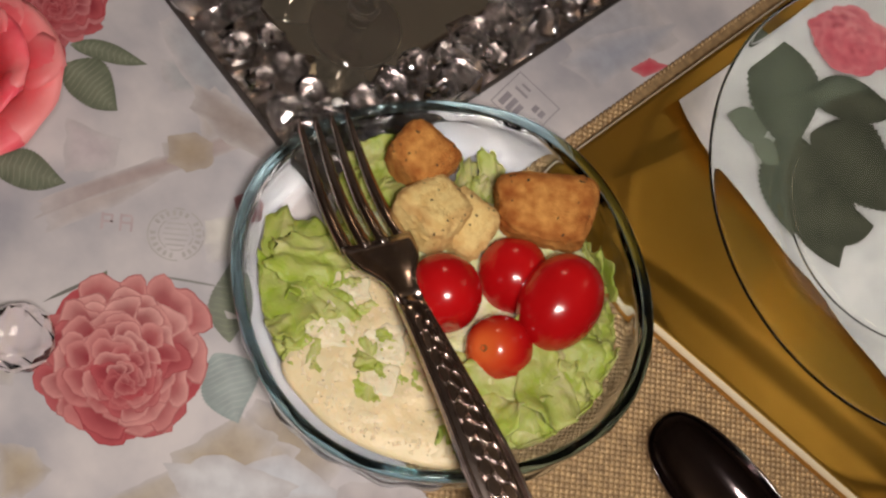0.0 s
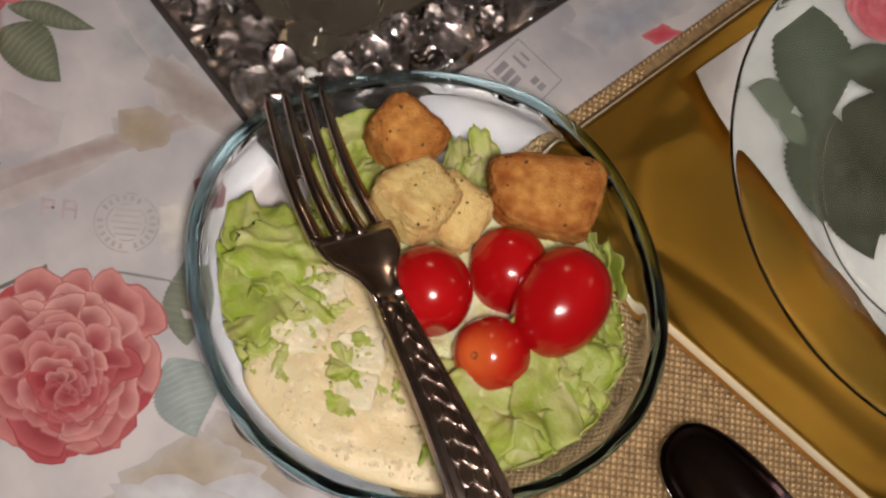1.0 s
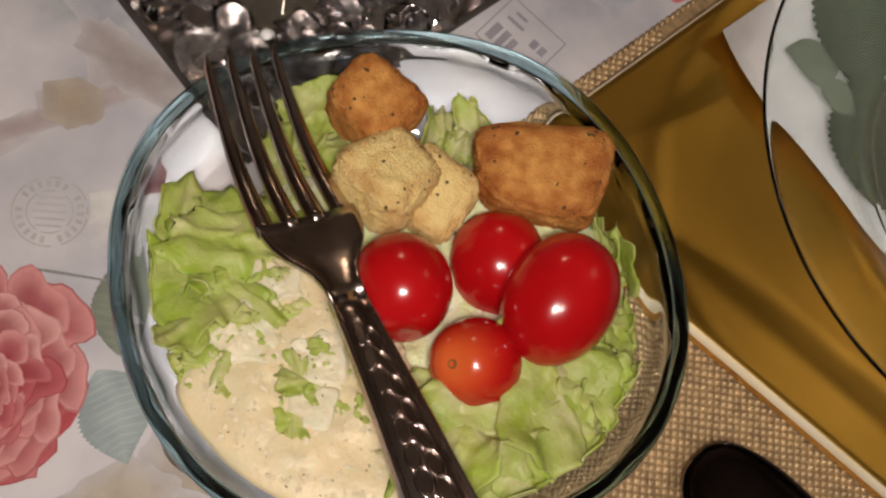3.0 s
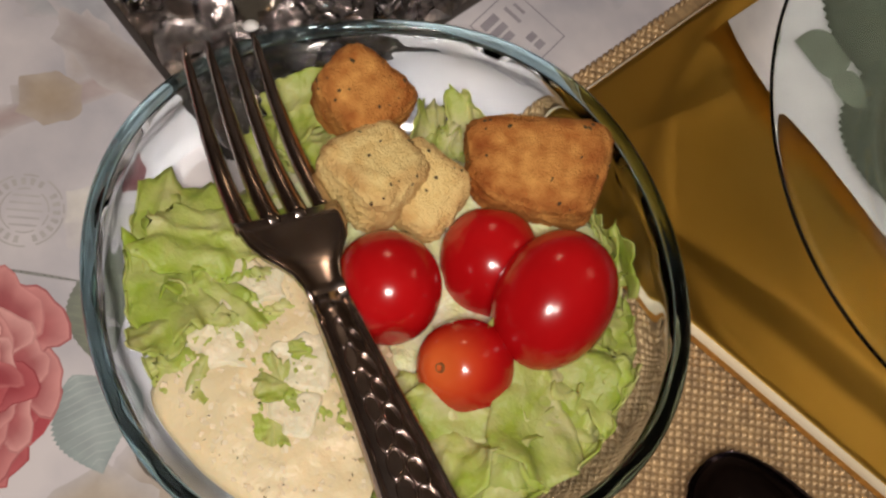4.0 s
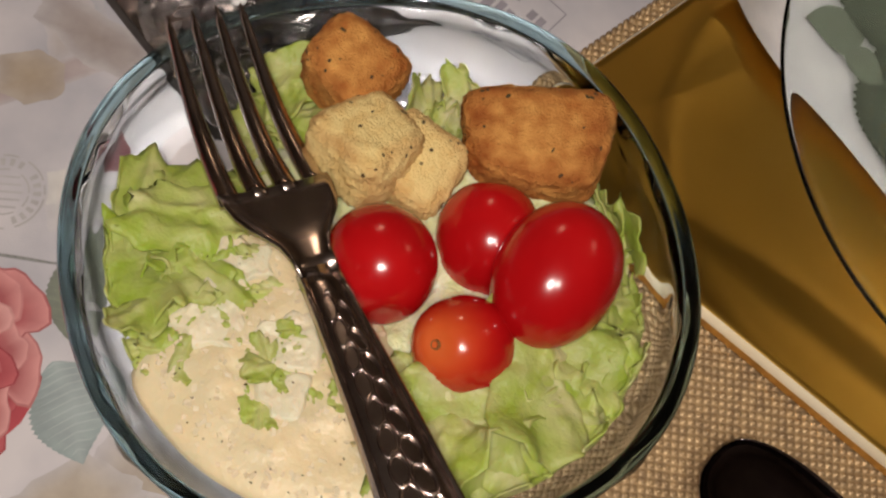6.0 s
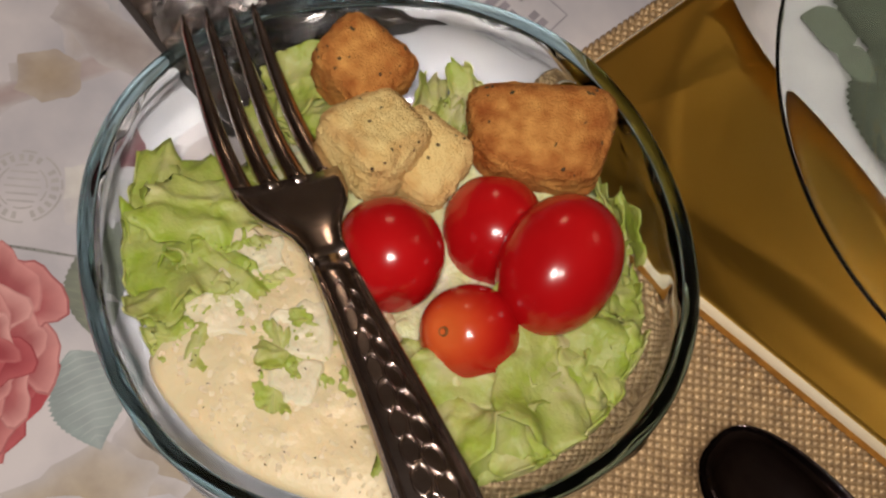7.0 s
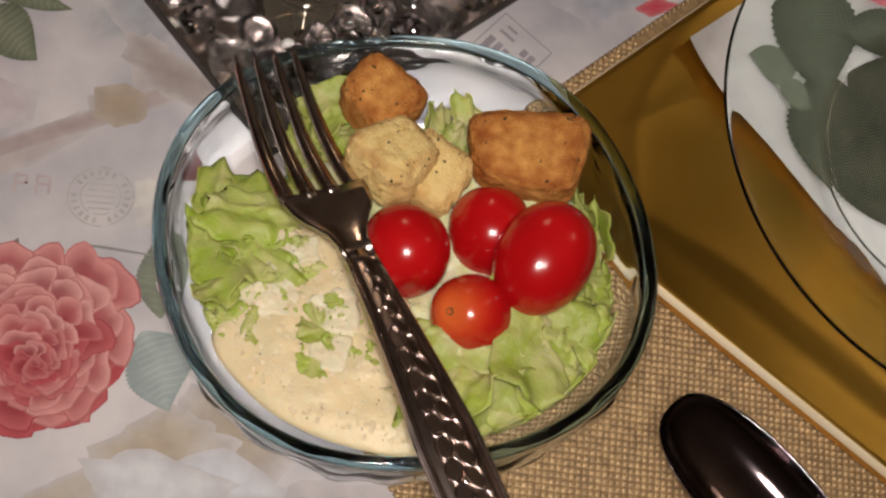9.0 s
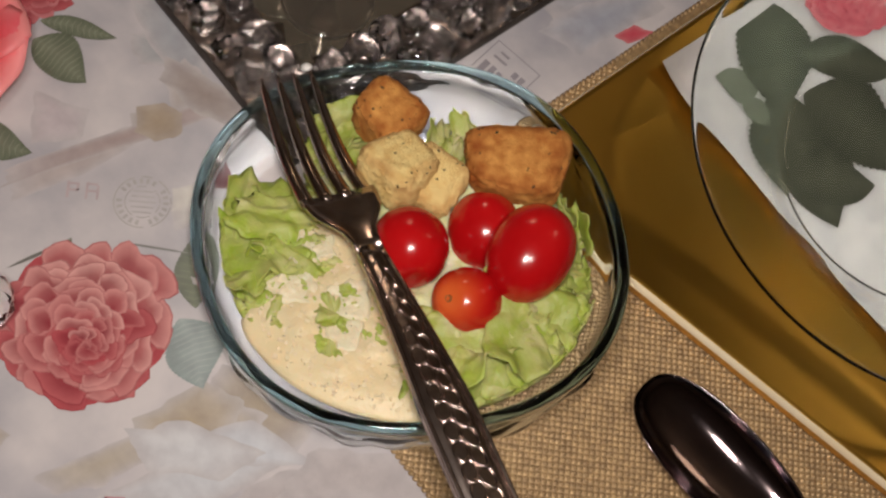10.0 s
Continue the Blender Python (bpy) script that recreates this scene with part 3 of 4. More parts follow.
# ---- napkin with a printed rose, and the glass plate on it ----
def napkin():
    ob = empty_thing("paper_napkin", "white paper napkin printed with a rose and dark leaves", "napkin", pose(-0.0099, 0.1215, 0.0045))
    for k, (dx, dy, rz) in enumerate(((0.0, 0.006, 0.0), (0.0, 0.0, -1.0))):
        bm = bmesh.new()
        n = 30
        g = {}
        for i in range(n + 1):
            for j in range(n + 1):
                x, y = 0.165 * i / n, 0.165 * j / n
                g[i, j] = bm.verts.new((x, y, 0.0008 * k + 0.0022 * (1 + noise.noise(Vector((x * 25, y * 25, k)))) * 0.5 + 0.0062 * math.exp(-x / 0.014) + 0.002 * math.exp(-(x + y) / 0.03) * k))
        for i in range(n):
            for j in range(n):
                bm.faces.new((g[i, j], g[i + 1, j], g[i + 1, j + 1], g[i, j + 1]))
        ply = part("ply", bm, NAPKIN, ob, "", True, pose(dx, dy, 0.0006 * k, 0, 0, rz))
    z = 0.0070
    for base, tip, w, seed, pale in (((0.0280, 0.0254), (0.0161, 0.0138), 0.0114, 21, 1),
                                     ((-0.0017, 0.0532), (0.0433, 0.0274), 0.0238, 22, 0),
                                     ((0.0339, 0.0321), (0.0668, 0.0036), 0.0238, 23, 0),
                                     ((0.0498, 0.0224), (0.0860, 0.0120), 0.0219, 24, 0),
                                     ((0.0398, 0.0389), (0.0849, 0.0538), 0.0266, 25, 0),
                                     ((0.0633, 0.0103), (0.0805, 0.0353), 0.0181, 26, 0),
                                     ((0.0285, 0.0156), (0.0414, 0.0183), 0.0076, 27, 1),
                                     ((0.0274, 0.0483), (0.0542, 0.0805), 0.0152, 28, 0)):
        green = (0.13, 0.14, 0.10) if pale else (0.040, 0.044, 0.028)
        printed_leaf(ob, base, tip, w * 1.32, z + 0.0001 * (seed - 20), green, (0.10, 0.105, 0.07), seed)
    printed_rose(ob, 0.0209, 0.0817, 0.0185, 40, 13, 0.9, z=z + 0.0012, light=(0.54, 0.19, 0.19), mid=(0.42, 0.075, 0.09))
    return ob


napkin()
plate_profile = smooth_profile([(0.001, 0.0), (0.055, 0.0), (0.064, 0.0015), (0.078, 0.008), (0.098, 0.0150), (0.1092, 0.0190), (0.1112, 0.0202), (0.1104, 0.0210), (0.097, 0.0168),
                                (0.0775, 0.0100), (0.0625, 0.0034), (0.054, 0.0020), (0.001, 0.0020)], 5)
plate = mesh_thing("glass_plate", lathe(plate_profile, 128), GLASS, "round clear glass plate over a printed napkin", "plate", pose(0.0775, 0.1705, 0.0105) @ Matrix.Diagonal((0.82, 0.82, 1, 1)))
plate.visible_shadow = False


# ---- mirror tray with crystal border ----
def mirror_tray():
    ob = empty_thing("mirror_tray", "square mirrored tray with a border of chunky crystals", "tray", pose(-0.0563, -0.0095, 0.0))
    s, w = 0.180, 0.0235
    part("base", box(bmesh.new(), (-s, 0, 0.0004), (0, s, 0.0035), 0.0008), DARK, ob, "dark base")
    part("mirror", box(bmesh.new(), (-s + w, w, 0.0036), (-w, s - w, 0.0056)), MIRROR, ob, "mirror glass", False)
    for name, lo, hi in (("border_plate", (-s + 0.001, 0.001, 0.0036), (-0.001, w - 0.0012, 0.0050)), ("border_plate", (-w + 0.0012, w, 0.0036), (-0.001, s - 0.001, 0.0050))):
        part(name, box(bmesh.new(), lo, hi), SILVER, ob, "silvered backing", False)
    for lo, hi in (((-s + w, w - 0.0012, 0.0036), (-w, w, 0.0115)), ((-w, w - 0.0012, 0.0036), (-w + 0.0012, s - w, 0.0115))):
        part("inner_rail", box(bmesh.new(), lo, hi, 0.0003), SILVER, ob, "thin bright rail", False)
    rnd = random.Random(5)
    shapes = []
    for k in range(6):
        bm = bmesh.new()
        bmesh.ops.create_icosphere(bm, subdivisions=1 + k % 2, radius=1.0)
        for v in bm.verts:
            v.co *= 1 + 0.32 * noise.noise(v.co * 1.6 + Vector((k * 7, 0, 0)))
        me = bpy.data.meshes.new("crystal_bead")
        for f in bm.faces:
            f.smooth = k == 5
        bm.to_mesh(me)
        bm.free()
        me.materials.append(CRYSTAL)
        shapes.append(me)

    def bead(x, y, z, r, tall):
        o = new("crystal_bead", shapes[rnd.randrange(6)])
        o.parent = ob
        o.visible_shadow = False
        o.matrix_basis = pose(x, y, z, rnd.uniform(-20, 20), rnd.uniform(-20, 20), rnd.uniform(0, 360)) @ Matrix.Diagonal((r * rnd.uniform(0.85, 1.25), r * rnd.uniform(0.8, 1.0), r * tall, 1))
    x = -0.005
    while x > -s + 0.005:
        for y in (0.0065, 0.0185):
            bead(x + rnd.uniform(-0.002, 0.002), y + rnd.uniform(-0.001, 0.001), 0.0105, rnd.uniform(0.0062, 0.0088), 0.80)
        x -= 0.0132
    y = 0.030
    while y < s - 0.005:
        for x in (-0.0065, -0.0185):
            bead(x + rnd.uniform(-0.001, 0.001), y + rnd.uniform(-0.002, 0.002), 0.0105, rnd.uniform(0.0062, 0.0088), 0.80)
        y += 0.0132
    for side in (0, 1):
        for k in range(16):
            u = rnd.uniform(0.004, s - 0.006)
            v = rnd.uniform(0.003, w - 0.004)
            p = (-u, v) if side else (-v, u)
            bead(p[0], p[1], 0.0165, rnd.uniform(0.0025, 0.0045), 0.9)
    bm = bmesh.new()
    bmesh.ops.create_uvsphere(bm, u_segments=16, v_segments=10, radius=0.0022)
    part("corner_pearl", bm, PEARL, ob, "small white pearl", True, pose(-w + 0.001, w - 0.001, 0.0135))
    return ob


mirror_tray()


def candle_holder(x, y):
    ob = empty_thing("glass_candle_holder", "dark smoky glass candle holder standing on the mirrored tray", "candle holder", pose(x, y, 0.0057))
    for name, profile in (("foot", [(0.001, 0.0), (0.0155, 0.0), (0.0160, 0.0014), (0.010, 0.0030), (0.0045, 0.0045), (0.001, 0.0045)]),
                          ("stem", [(0.001, 0.0046), (0.0042, 0.0046), (0.0038, 0.010), (0.0062, 0.016), (0.0038, 0.022), (0.0042, 0.048), (0.001, 0.048)]),
                          ("cup", [(0.001, 0.0481), (0.006, 0.0485), (0.015, 0.053), (0.021, 0.066), (0.0225, 0.09), (0.0212, 0.09), (0.0195, 0.067), (0.013, 0.056), (0.001, 0.052)])):
        part(name, lathe(smooth_profile(profile, 4), 40), SMOKY, ob).visible_shadow = False
    return ob


candle_holder(-0.101, 0.040)
candle_holder(-0.165, 0.075)

# dark round dish at the far edge of the setting
mesh_thing("dark_dish", lathe(smooth_profile([(0.001, 0.0), (0.06, 0.0), (0.082, 0.006), (0.0885, 0.012), (0.0870, 0.0135), (0.079, 0.008), (0.058, 0.003), (0.001, 0.003)], 4), 64),
           DARK, "dark round dish standing beyond the mirrored tray", "dish", pose(-0.112, 0.274, 0.0))


# ---- glass salad bowl ----
# the bowl and all that is in it lean together
SALAD = Matrix.Translation((0.0004, -0.0011, -0.0070)) @ pose(0, 0, 0, -4.27, -3.0, -0.68)
BOWL = pose(0.0015, -0.0018, 0.0071, 5.3, -6.5, 0) @ Matrix.Translation((-0.0020, -0.0012, 0))
bowl_shape = lambda a: 1.0 + 0.013 * math.sin(2 * a) + 0.017 * math.cos(2 * a) + 0.018 * math.sin(4 * a) + 0.008 * math.cos(4 * a)
bowl_profile = smooth_profile([(0.001, 0.0012), (0.030, 0.0012), (0.040, 0.0002), (0.049, 0.0018), (0.059, 0.0085), (0.0645, 0.019), (0.0662, 0.030), (0.0664, 0.0360), (0.0667, 0.0390), (0.0665, 0.0408), (0.0655, 0.0416),
                               (0.0642, 0.0413), (0.0634, 0.0400), (0.0632, 0.0380), (0.0636, 0.035), (0.0634, 0.029), (0.0615, 0.0190), (0.0562, 0.0100), (0.046, 0.0042), (0.038, 0.0032), (0.030, 0.0034), (0.001, 0.0034)], 5)
bowl_profile = [(r, z * 0.815) for r, z in bowl_profile]
bowl = empty_thing("salad_bowl", "rounded-square clear glass bowl full of salad, tilted against the charger", "bowl", SALAD @ BOWL)
wall = lathe(bowl_profile, 160, bowl_shape)
for v in wall.verts:
    lift = max(0.0, min(1.0, (v.co.z - 0.004) / 0.012)) * max(0.0, min(1.0, (0.033 - v.co.z) / 0.006))
    k = 1 + 0.030 * lift * noise.noise(Vector((v.co.x * 100, v.co.y * 100, v.co.z * 60)))
    v.co.x, v.co.y = v.co.x * k, v.co.y * k
rim_bead = lathe([(0.06555 + 0.00185 * math.cos(a), 0.03575 + 0.00165 * math.sin(a)) for a in [2 * math.pi * k / 14 for k in range(14)]], 160, bowl_shape, closed=True)
part("wall", wall, BOWL_GLASS, bowl).visible_shadow = False
part("rim", rim_bead, GLASS_RIM, bowl, "thick blue-green glass rim")


# ---- salad ----
def lettuce_leaf(x, y, z, size, rx, ry, rz, seed, pale=0.3, curl=0.35):
    """One torn, ruffled piece of lettuce."""
    rnd = random.Random(seed)
    bm = bmesh.new()
    tone = tone_layer(bm)
    nr, na = 12, 60
    rings = [[bm.verts.new((0, 0, 0))]]
    ph = [rnd.random() * 6.28 for _ in range(5)]
    ax = rnd.uniform(0.55, 0.85)
    for i in range(1, nr + 1):
        u = i / nr
        row = []
        for k in range(na):
            a = 2 * math.pi * k / na
            r = 1 + 0.20 * math.sin(2 * a + ph[0]) + 0.10 * math.sin(5 * a + ph[1]) + (0.05 * math.sin(13 * a + ph[2]) + 0.10 * rnd.uniform(-1, 1)) * u ** 6
            px, py = u * r * math.cos(a), u * r * ax * math.sin(a)
            h = curl * u ** 2 * math.sin(2 * a + ph[2]) * 0.5 + 0.07 * math.sin(8 * py + ph[4]) * u + 0.085 * u ** 4 * math.sin(10 * a + ph[3])
            h += 0.12 * noise.noise(Vector((px * 1.8, py * 1.8, seed))) + 0.05 * noise.noise(Vector((px * 6, py * 6, seed))) + 0.06 * math.exp(-(py / 0.08) ** 2) - 0.09 * u * abs(math.sin(4.5 * (py + 0.35 * px) + ph[1]))
            row.append(bm.verts.new((px * size, py * size, h * size)))
        rings.append(row)
    for i in range(nr):
        a, b = rings[i], rings[i + 1]
        for k in range(na):
            j = (k + 1) % na
            if i == 0:
                bm.faces.new((a[0], b[k], b[j]))
            else:
                bm.faces.new((a[k], b[k], b[j], a[j]))
    for v in bm.verts:
        u = min(1.0, Vector((v.co.x, v.co.y)).length / size)
        rib = math.exp(-(v.co.y / (0.12 * size)) ** 2) * 0.6
        w = min(1.0, pale * (1 - u * 0.7) + rib * pale * 1.5)
        v[tone] = (0.80 + 0.42 * w, 0.90 + 0.20 * w, 0.60 + 1.0 * w, 1)
    # the leaf bends to stay inside the bowl
    place = pose(x, y, z, rx, ry, rz)
    into, back = BOWL.inverted() @ place, place.inverted() @ BOWL
    for v in bm.verts:
        q = into @ v.co
        a = math.atan2(q.y, q.x)
        most = bowl_shape(a) * float(np.interp(q.z, (0.004, 0.008, 0.0145, 0.022, 0.031, 0.045), (0.038, 0.047, 0.0535, 0.0566, 0.0590, 0.0595)))
        r = math.hypot(q.x, q.y)
        if r > most:
            v.co = back @ Vector((q.x * most / r, q.y * most / r, q.z + 0.5 * (r - most)))
    thicken(bm, 0.0004, tone)
    return mesh_thing("lettuce_leaf", bm, LETTUCE, "torn crisp green lettuce leaf in the glass bowl", "lettuce", SALAD @ pose(x, y, z, rx, ry, rz), group="lettuce in the bowl")


LEAVES = [
    (-42, -42, 27, 19, 0.3),
    (-35, -48, 26, 12, 0.35),
    (-33, -40, 29, 19, 0.3),
    (-36, -29, 30, 16, 0.35),
    (-27, -37, 30, 15, 0.4),
    (-24, -47, 29, 15, 0.35),
    (-30, -52, 24, 10, 0.5),
    (-17, -54, 26, 8, 0.7),
    (-4, -54, 27, 9, 0.6),
    (-3, -37, 32, 8, 0.9),
    (4, -35, 32, 7, 0.9),
    (-13, -47, 31, 9, 1),
    (-52, 6, 29, 13, 0.4),
    (-46, 2, 28, 13, 0.5),
    (-44, -6, 26, 11, 0.4),
    (-34, 50, 18, 9, 0.5),
    (12, 53, 32, 13, 0.4),
    (22, 49, 35, 15, 0.3),
    (31, 46, 35, 14, 0.35),
    (38, 34, 37, 15, 0.4),
    (20, 42, 32, 14, 0.4),
    (36, 24, 35, 14, 0.5),
    (38, -6, 42, 23, 0.7),
    (34, -16, 40, 20, 0.8),
    (38, 6, 43, 21, 0.65),
    (42, 16, 41, 16, 0.55),
    (47, 14, 38, 14, 0.65),
    (46, 1, 39, 18, 0.7),
    (41, -20, 37, 20, 0.95),
    (47, -11, 37, 16, 0.75),
    (33, -22, 35, 15, 1),
    (28, -18, 36, 10, 0.85),
    (-11, 12, 28, 14, 0.9),
    (-25, 2, 26, 14, 0.8),
    (13, -5, 28, 13, 0.9),
    (14, -13, 29, 12, 0.9),
    (-41, 8, 26, 13, 0.6),
    (0, 22, 27, 14, 0.8),
    (26, 30, 33, 13, 0.5),
    (-20, 24, 23, 13, 0.8),
    (-30, -12, 26, 12, 0.7),
    (8, 2, 26, 14, 0.9),
    (45, 28, 39, 14, 0.3),
    (49, 18, 40, 14, 0.6),
    (52, 5, 40, 14, 0.65),
    (50, -12, 38, 13, 0.7),
    (-28, 30, 26, 12, 0.9),
    (-24, 40, 27, 11, 0.9),
]
rnd = random.Random(3)
for k, (x, y, z, size, pale) in enumerate(LEAVES):
    lettuce_leaf(x / 1000, y / 1000, z / 1000, size / 1000, rnd.uniform(-24, 24), rnd.uniform(-24, 24), rnd.uniform(0, 360), 40 + k, pale, rnd.uniform(0.15, 0.5))


lean = lambda x, y: 0.11 * x + 0.085 * y


def heap(name, points, base, top, mats, label, category, rough=0.0018, seed=0, n=64, parent=None):
    """A soft heap over an outline of (x, y) points: highest in the middle, thin at its edge."""
    bm = bmesh.new()
    cx, cy = sum(p[0] for p in points) / len(points), sum(p[1] for p in points) / len(points)
    rim = []
    for k in range(n):
        s = k / n * len(points)
        i = int(s)
        u = s - i
        P = [points[(i + d) % len(points)] for d in (-1, 0, 1, 2)]
        rim.append([0.5 * (2 * P[1][c] + (P[2][c] - P[0][c]) * u + (2 * P[0][c] - 5 * P[1][c] + 4 * P[2][c] - P[3][c]) * u * u + (3 * P[1][c] - P[0][c] - 3 * P[2][c] + P[3][c]) * u ** 3) for c in (0, 1)])
    nr = 26
    rows = []
    for i in range(nr + 1):
        q = 1 - i / nr
        row = []
        for x, y in rim:
            px, py = cx + (x - cx) * q, cy + (y - cy) * q
            f = min(1.0, (1 - q) * 4.5) ** 0.5
            h = base(px, py) + (top(px, py) - base(px, py)) * f
            h += f * rough * (noise.noise(Vector((px * 90, py * 90, seed))) + 0.5 * noise.noise(Vector((px * 260, py * 260, seed))) + 0.25 * noise.noise(Vector((px * 700, py * 700, seed))))
            row.append(bm.verts.new((px, py, h)))
        rows.append(row)
    # the underside follows the bowl's wall inwards
    under = []
    for q, dz in ((0.45, -0.0200), (0.72, -0.0175), (0.88, -0.0125), (0.96, -0.0065)):
        under.append([bm.verts.new((v.co.x * q, v.co.y * q, max(v.co.z + dz, 0.0145 + lean(v.co.x * q, v.co.y * q)))) for v in rows[0]])
    bm.faces.new(under[0])
    chain = under + rows
    for a, b in zip(chain, chain[1:]):
        for k in range(n):
            j = (k + 1) % n
            bm.faces.new((a[k], a[j], b[j], b[k]))
    bmesh.ops.remove_doubles(bm, verts=bm.verts, dist=1e-6)
    bmesh.ops.recalc_face_normals(bm, faces=bm.faces)
    if parent:
        return part(name, bm, mats, parent, label)
    return mesh_thing(name, bm, mats, label, category, SALAD)


bed_pts = [(0.049 * math.cos(a) + 0.004, 0.049 * math.sin(a) - 0.002) for a in [math.radians(d) for d in (-150, -120, -90, -60, -30, 0, 30, 60, 85)]] + [(-0.030, 0.026), (-0.046, 0.010), (-0.044, -0.020)]
heap("shredded_lettuce", bed_pts, lambda x, y: 0.025 + lean(x, y), lambda x, y: 0.0335 + lean(x, y), LETTUCE_BED, "bed of chopped pale lettuce filling the glass bowl", "lettuce", 0.003, 4)
dress_pts = [(x / 1000, y / 1000) for x, y in ((-14, -61.5), (3, -63.5), (18, -60), (32, -52), (45, -39), (38, -24), (20, -18), (2, -13), (-14, -14), (-26, -20), (-30, -32), (-19, -46))]
dressing = heap("salad_dressing", dress_pts, lambda x, y: 0.0340 + lean(x, y), lambda x, y: 0.0362 + lean(x, y), DRESSING, "thick creamy salad dressing poured over the lettuce", "dressing", 0.0016, 8)

for cx, cy, r, sd in ((-14, -42, 9, 1), (0, -32, 8, 2), (9, -40, 6, 3), (-20, -30, 7, 5)):
    heap("dollop", [((cx + r * math.cos(a) * (1 + 0.35 * math.sin(3 * a + sd))) / 1000, (cy + r * math.sin(a) * (1 + 0.2 * math.sin(5 * a))) / 1000) for a in [k * math.pi / 6 for k in range(12)]],
         lambda x, y: 0.0345 + lean(x, y), lambda x, y: 0.0370 + lean(x, y), DOLLOP, "pale lumpy blob of creamy dressing", "dressing", 0.0013, sd, 48, dressing)
rnd = random.Random(21)
for k in range(20):
    x, y = rnd.choice(((-24, -38), (-16, -48), (-8, -36), (4, -34), (-18, -42), (10, -36), (-12, -54), (16, -30)))
    x, y = x + rnd.uniform(-4, 4), y + rnd.uniform(-4, 4)
    lettuce_leaf(x / 1000, y / 1000, 0.0358 + lean(x / 1000, y / 1000), rnd.uniform(0.0030, 0.0062), rnd.uniform(-14, 14), rnd.uniform(-14, 14), rnd.uniform(0, 360), 140 + k, rnd.choice((0.45, 0.6, 0.75)), 0.15)
rnd = random.Random(52)
for k in range(16):
    x, y = rnd.uniform(-25, 9), rnd.uniform(-47, -27)
    lettuce_leaf(x / 1000, y / 1000, 0.0362 + lean(x / 1000, y / 1000), rnd.uniform(0.0035, 0.0065), rnd.uniform(-18, 18), rnd.uniform(-18, 18), rnd.uniform(0, 360), 240 + k, rnd.choice((0.5, 0.65, 0.8)), 0.12)


def inside(x, y, points):
    hit = False
    for (x0, y0), (x1, y1) in zip(points, points[1:] + points[:1]):
        if (y0 > y) != (y1 > y) and x < x0 + (x1 - x0) * (y - y0) / (y1 - y0):
            hit = not hit
    return hit


# grated crumbs all over the dressing, too fine to count
rnd = random.Random(91)
crumbs = bmesh.new()
middle = [sum(p[c] for p in dress_pts) / len(dress_pts) for c in (0, 1)]
shrunk = [tuple(middle[c] + (p[c] - middle[c]) * 0.95 for c in (0, 1)) for p in dress_pts]
while len(crumbs.verts) < 8 * 420:
    x, y = rnd.uniform(-0.045, 0.045), rnd.uniform(-0.066, -0.015)
    if not inside(x, y, shrunk):
        continue
    h = 0.0362 + lean(x, y) + 0.0016 * (noise.noise(Vector((x * 90, y * 90, 8))) + 0.5 * noise.noise(Vector((x * 260, y * 260, 8))))
    ret = bmesh.ops.create_cube(crumbs, size=1.0)
    m = Matrix.Translation((x, y, h)) @ pose(0, 0, 0, rnd.uniform(-14, 14), rnd.uniform(-14, 14), rnd.uniform(0, 360)) @ Matrix.Diagonal((rnd.uniform(0.0008, 0.0020), rnd.uniform(0.0006, 0.0012), rnd.uniform(0.0002, 0.0005), 1))
    for v in ret["verts"]:
        v.co = m @ Vector([c * rnd.uniform(0.65, 1.2) for c in v.co])
mesh_thing("grated_crumbs", crumbs, SHRED, "fine pale grated crumbs mixed into the creamy dressing", "crumbs", SALAD, smooth=False, kind="stuff")
rnd = random.Random(77)
specks = bmesh.new()
for k in range(90):
    x, y = rnd.uniform(-0.026, 0.040), rnd.uniform(-0.060, -0.022)
    ret = bmesh.ops.create_icosphere(specks, subdivisions=1, radius=1.0)
    m = Matrix.Translation((x, y, 0.0364 + lean(x, y) + rnd.uniform(-0.0005, 0.001))) @ pose(0, 0, 0, 0, 0, rnd.uniform(0, 180)) @ Matrix.Diagonal((rnd.uniform(0.00015, 0.00045), 0.00015, 0.00015, 1))
    bmesh.ops.transform(specks, matrix=m, verts=ret["verts"])
mesh_thing("herb_specks", specks, HERB, "dark herb specks scattered on the creamy dressing", "herbs", SALAD, kind="stuff")


def tomato(x, y, z, length, width, rx, ry, rz, seed, scar=False, ripe=1.0):
    m = pose(x, y, z, rx, ry, rz)
    ob = empty_thing("grape_tomato", "glossy ripe red grape tomato resting on the lettuce" if not scar else "orange-red grape tomato showing its stem scar", "tomato", SALAD @ m, group="tomatoes in the bowl")
    bm = bmesh.new()
    tone = tone_layer(bm)
    bmesh.ops.create_uvsphere(bm, u_segments=40, v_segments=28, radius=1.0)
    for v in bm.verts:
        p = v.co.copy()
        k = 1 + 0.025 * noise.noise(p * 1.3 + Vector((seed, 0, 0)))
        dent = 0.10 * math.exp(-((1 - p.z) / 0.05)) if p.z > 0 else 0
        v.co = Vector((p.x * width / 2 * k, p.y * width / 2 * k, (p.z - dent) * length / 2 * (1 + 0.03 * p.x)))
        o = max(0.0, (p.z + 0.2) / 1.2) ** 4.5 if scar else 0.0
        v[tone] = (1.0 + 0.5 * o, 1.0 + 24.0 * o * ripe, 1.0 + 3.0 * o, 1)
    part("skin", bm, TOMATO, ob)
    if scar:
        part("stem_scar", lathe([(0.001, 0.0006), (0.0007, 0.0006), (0.0011, 0.0002), (0.0012, -0.0004), (0.001, -0.0012)], 12), STEM_SCAR, ob, "small brown stem scar", True, pose(0, 0, length / 2 - 0.0012))
    return ob


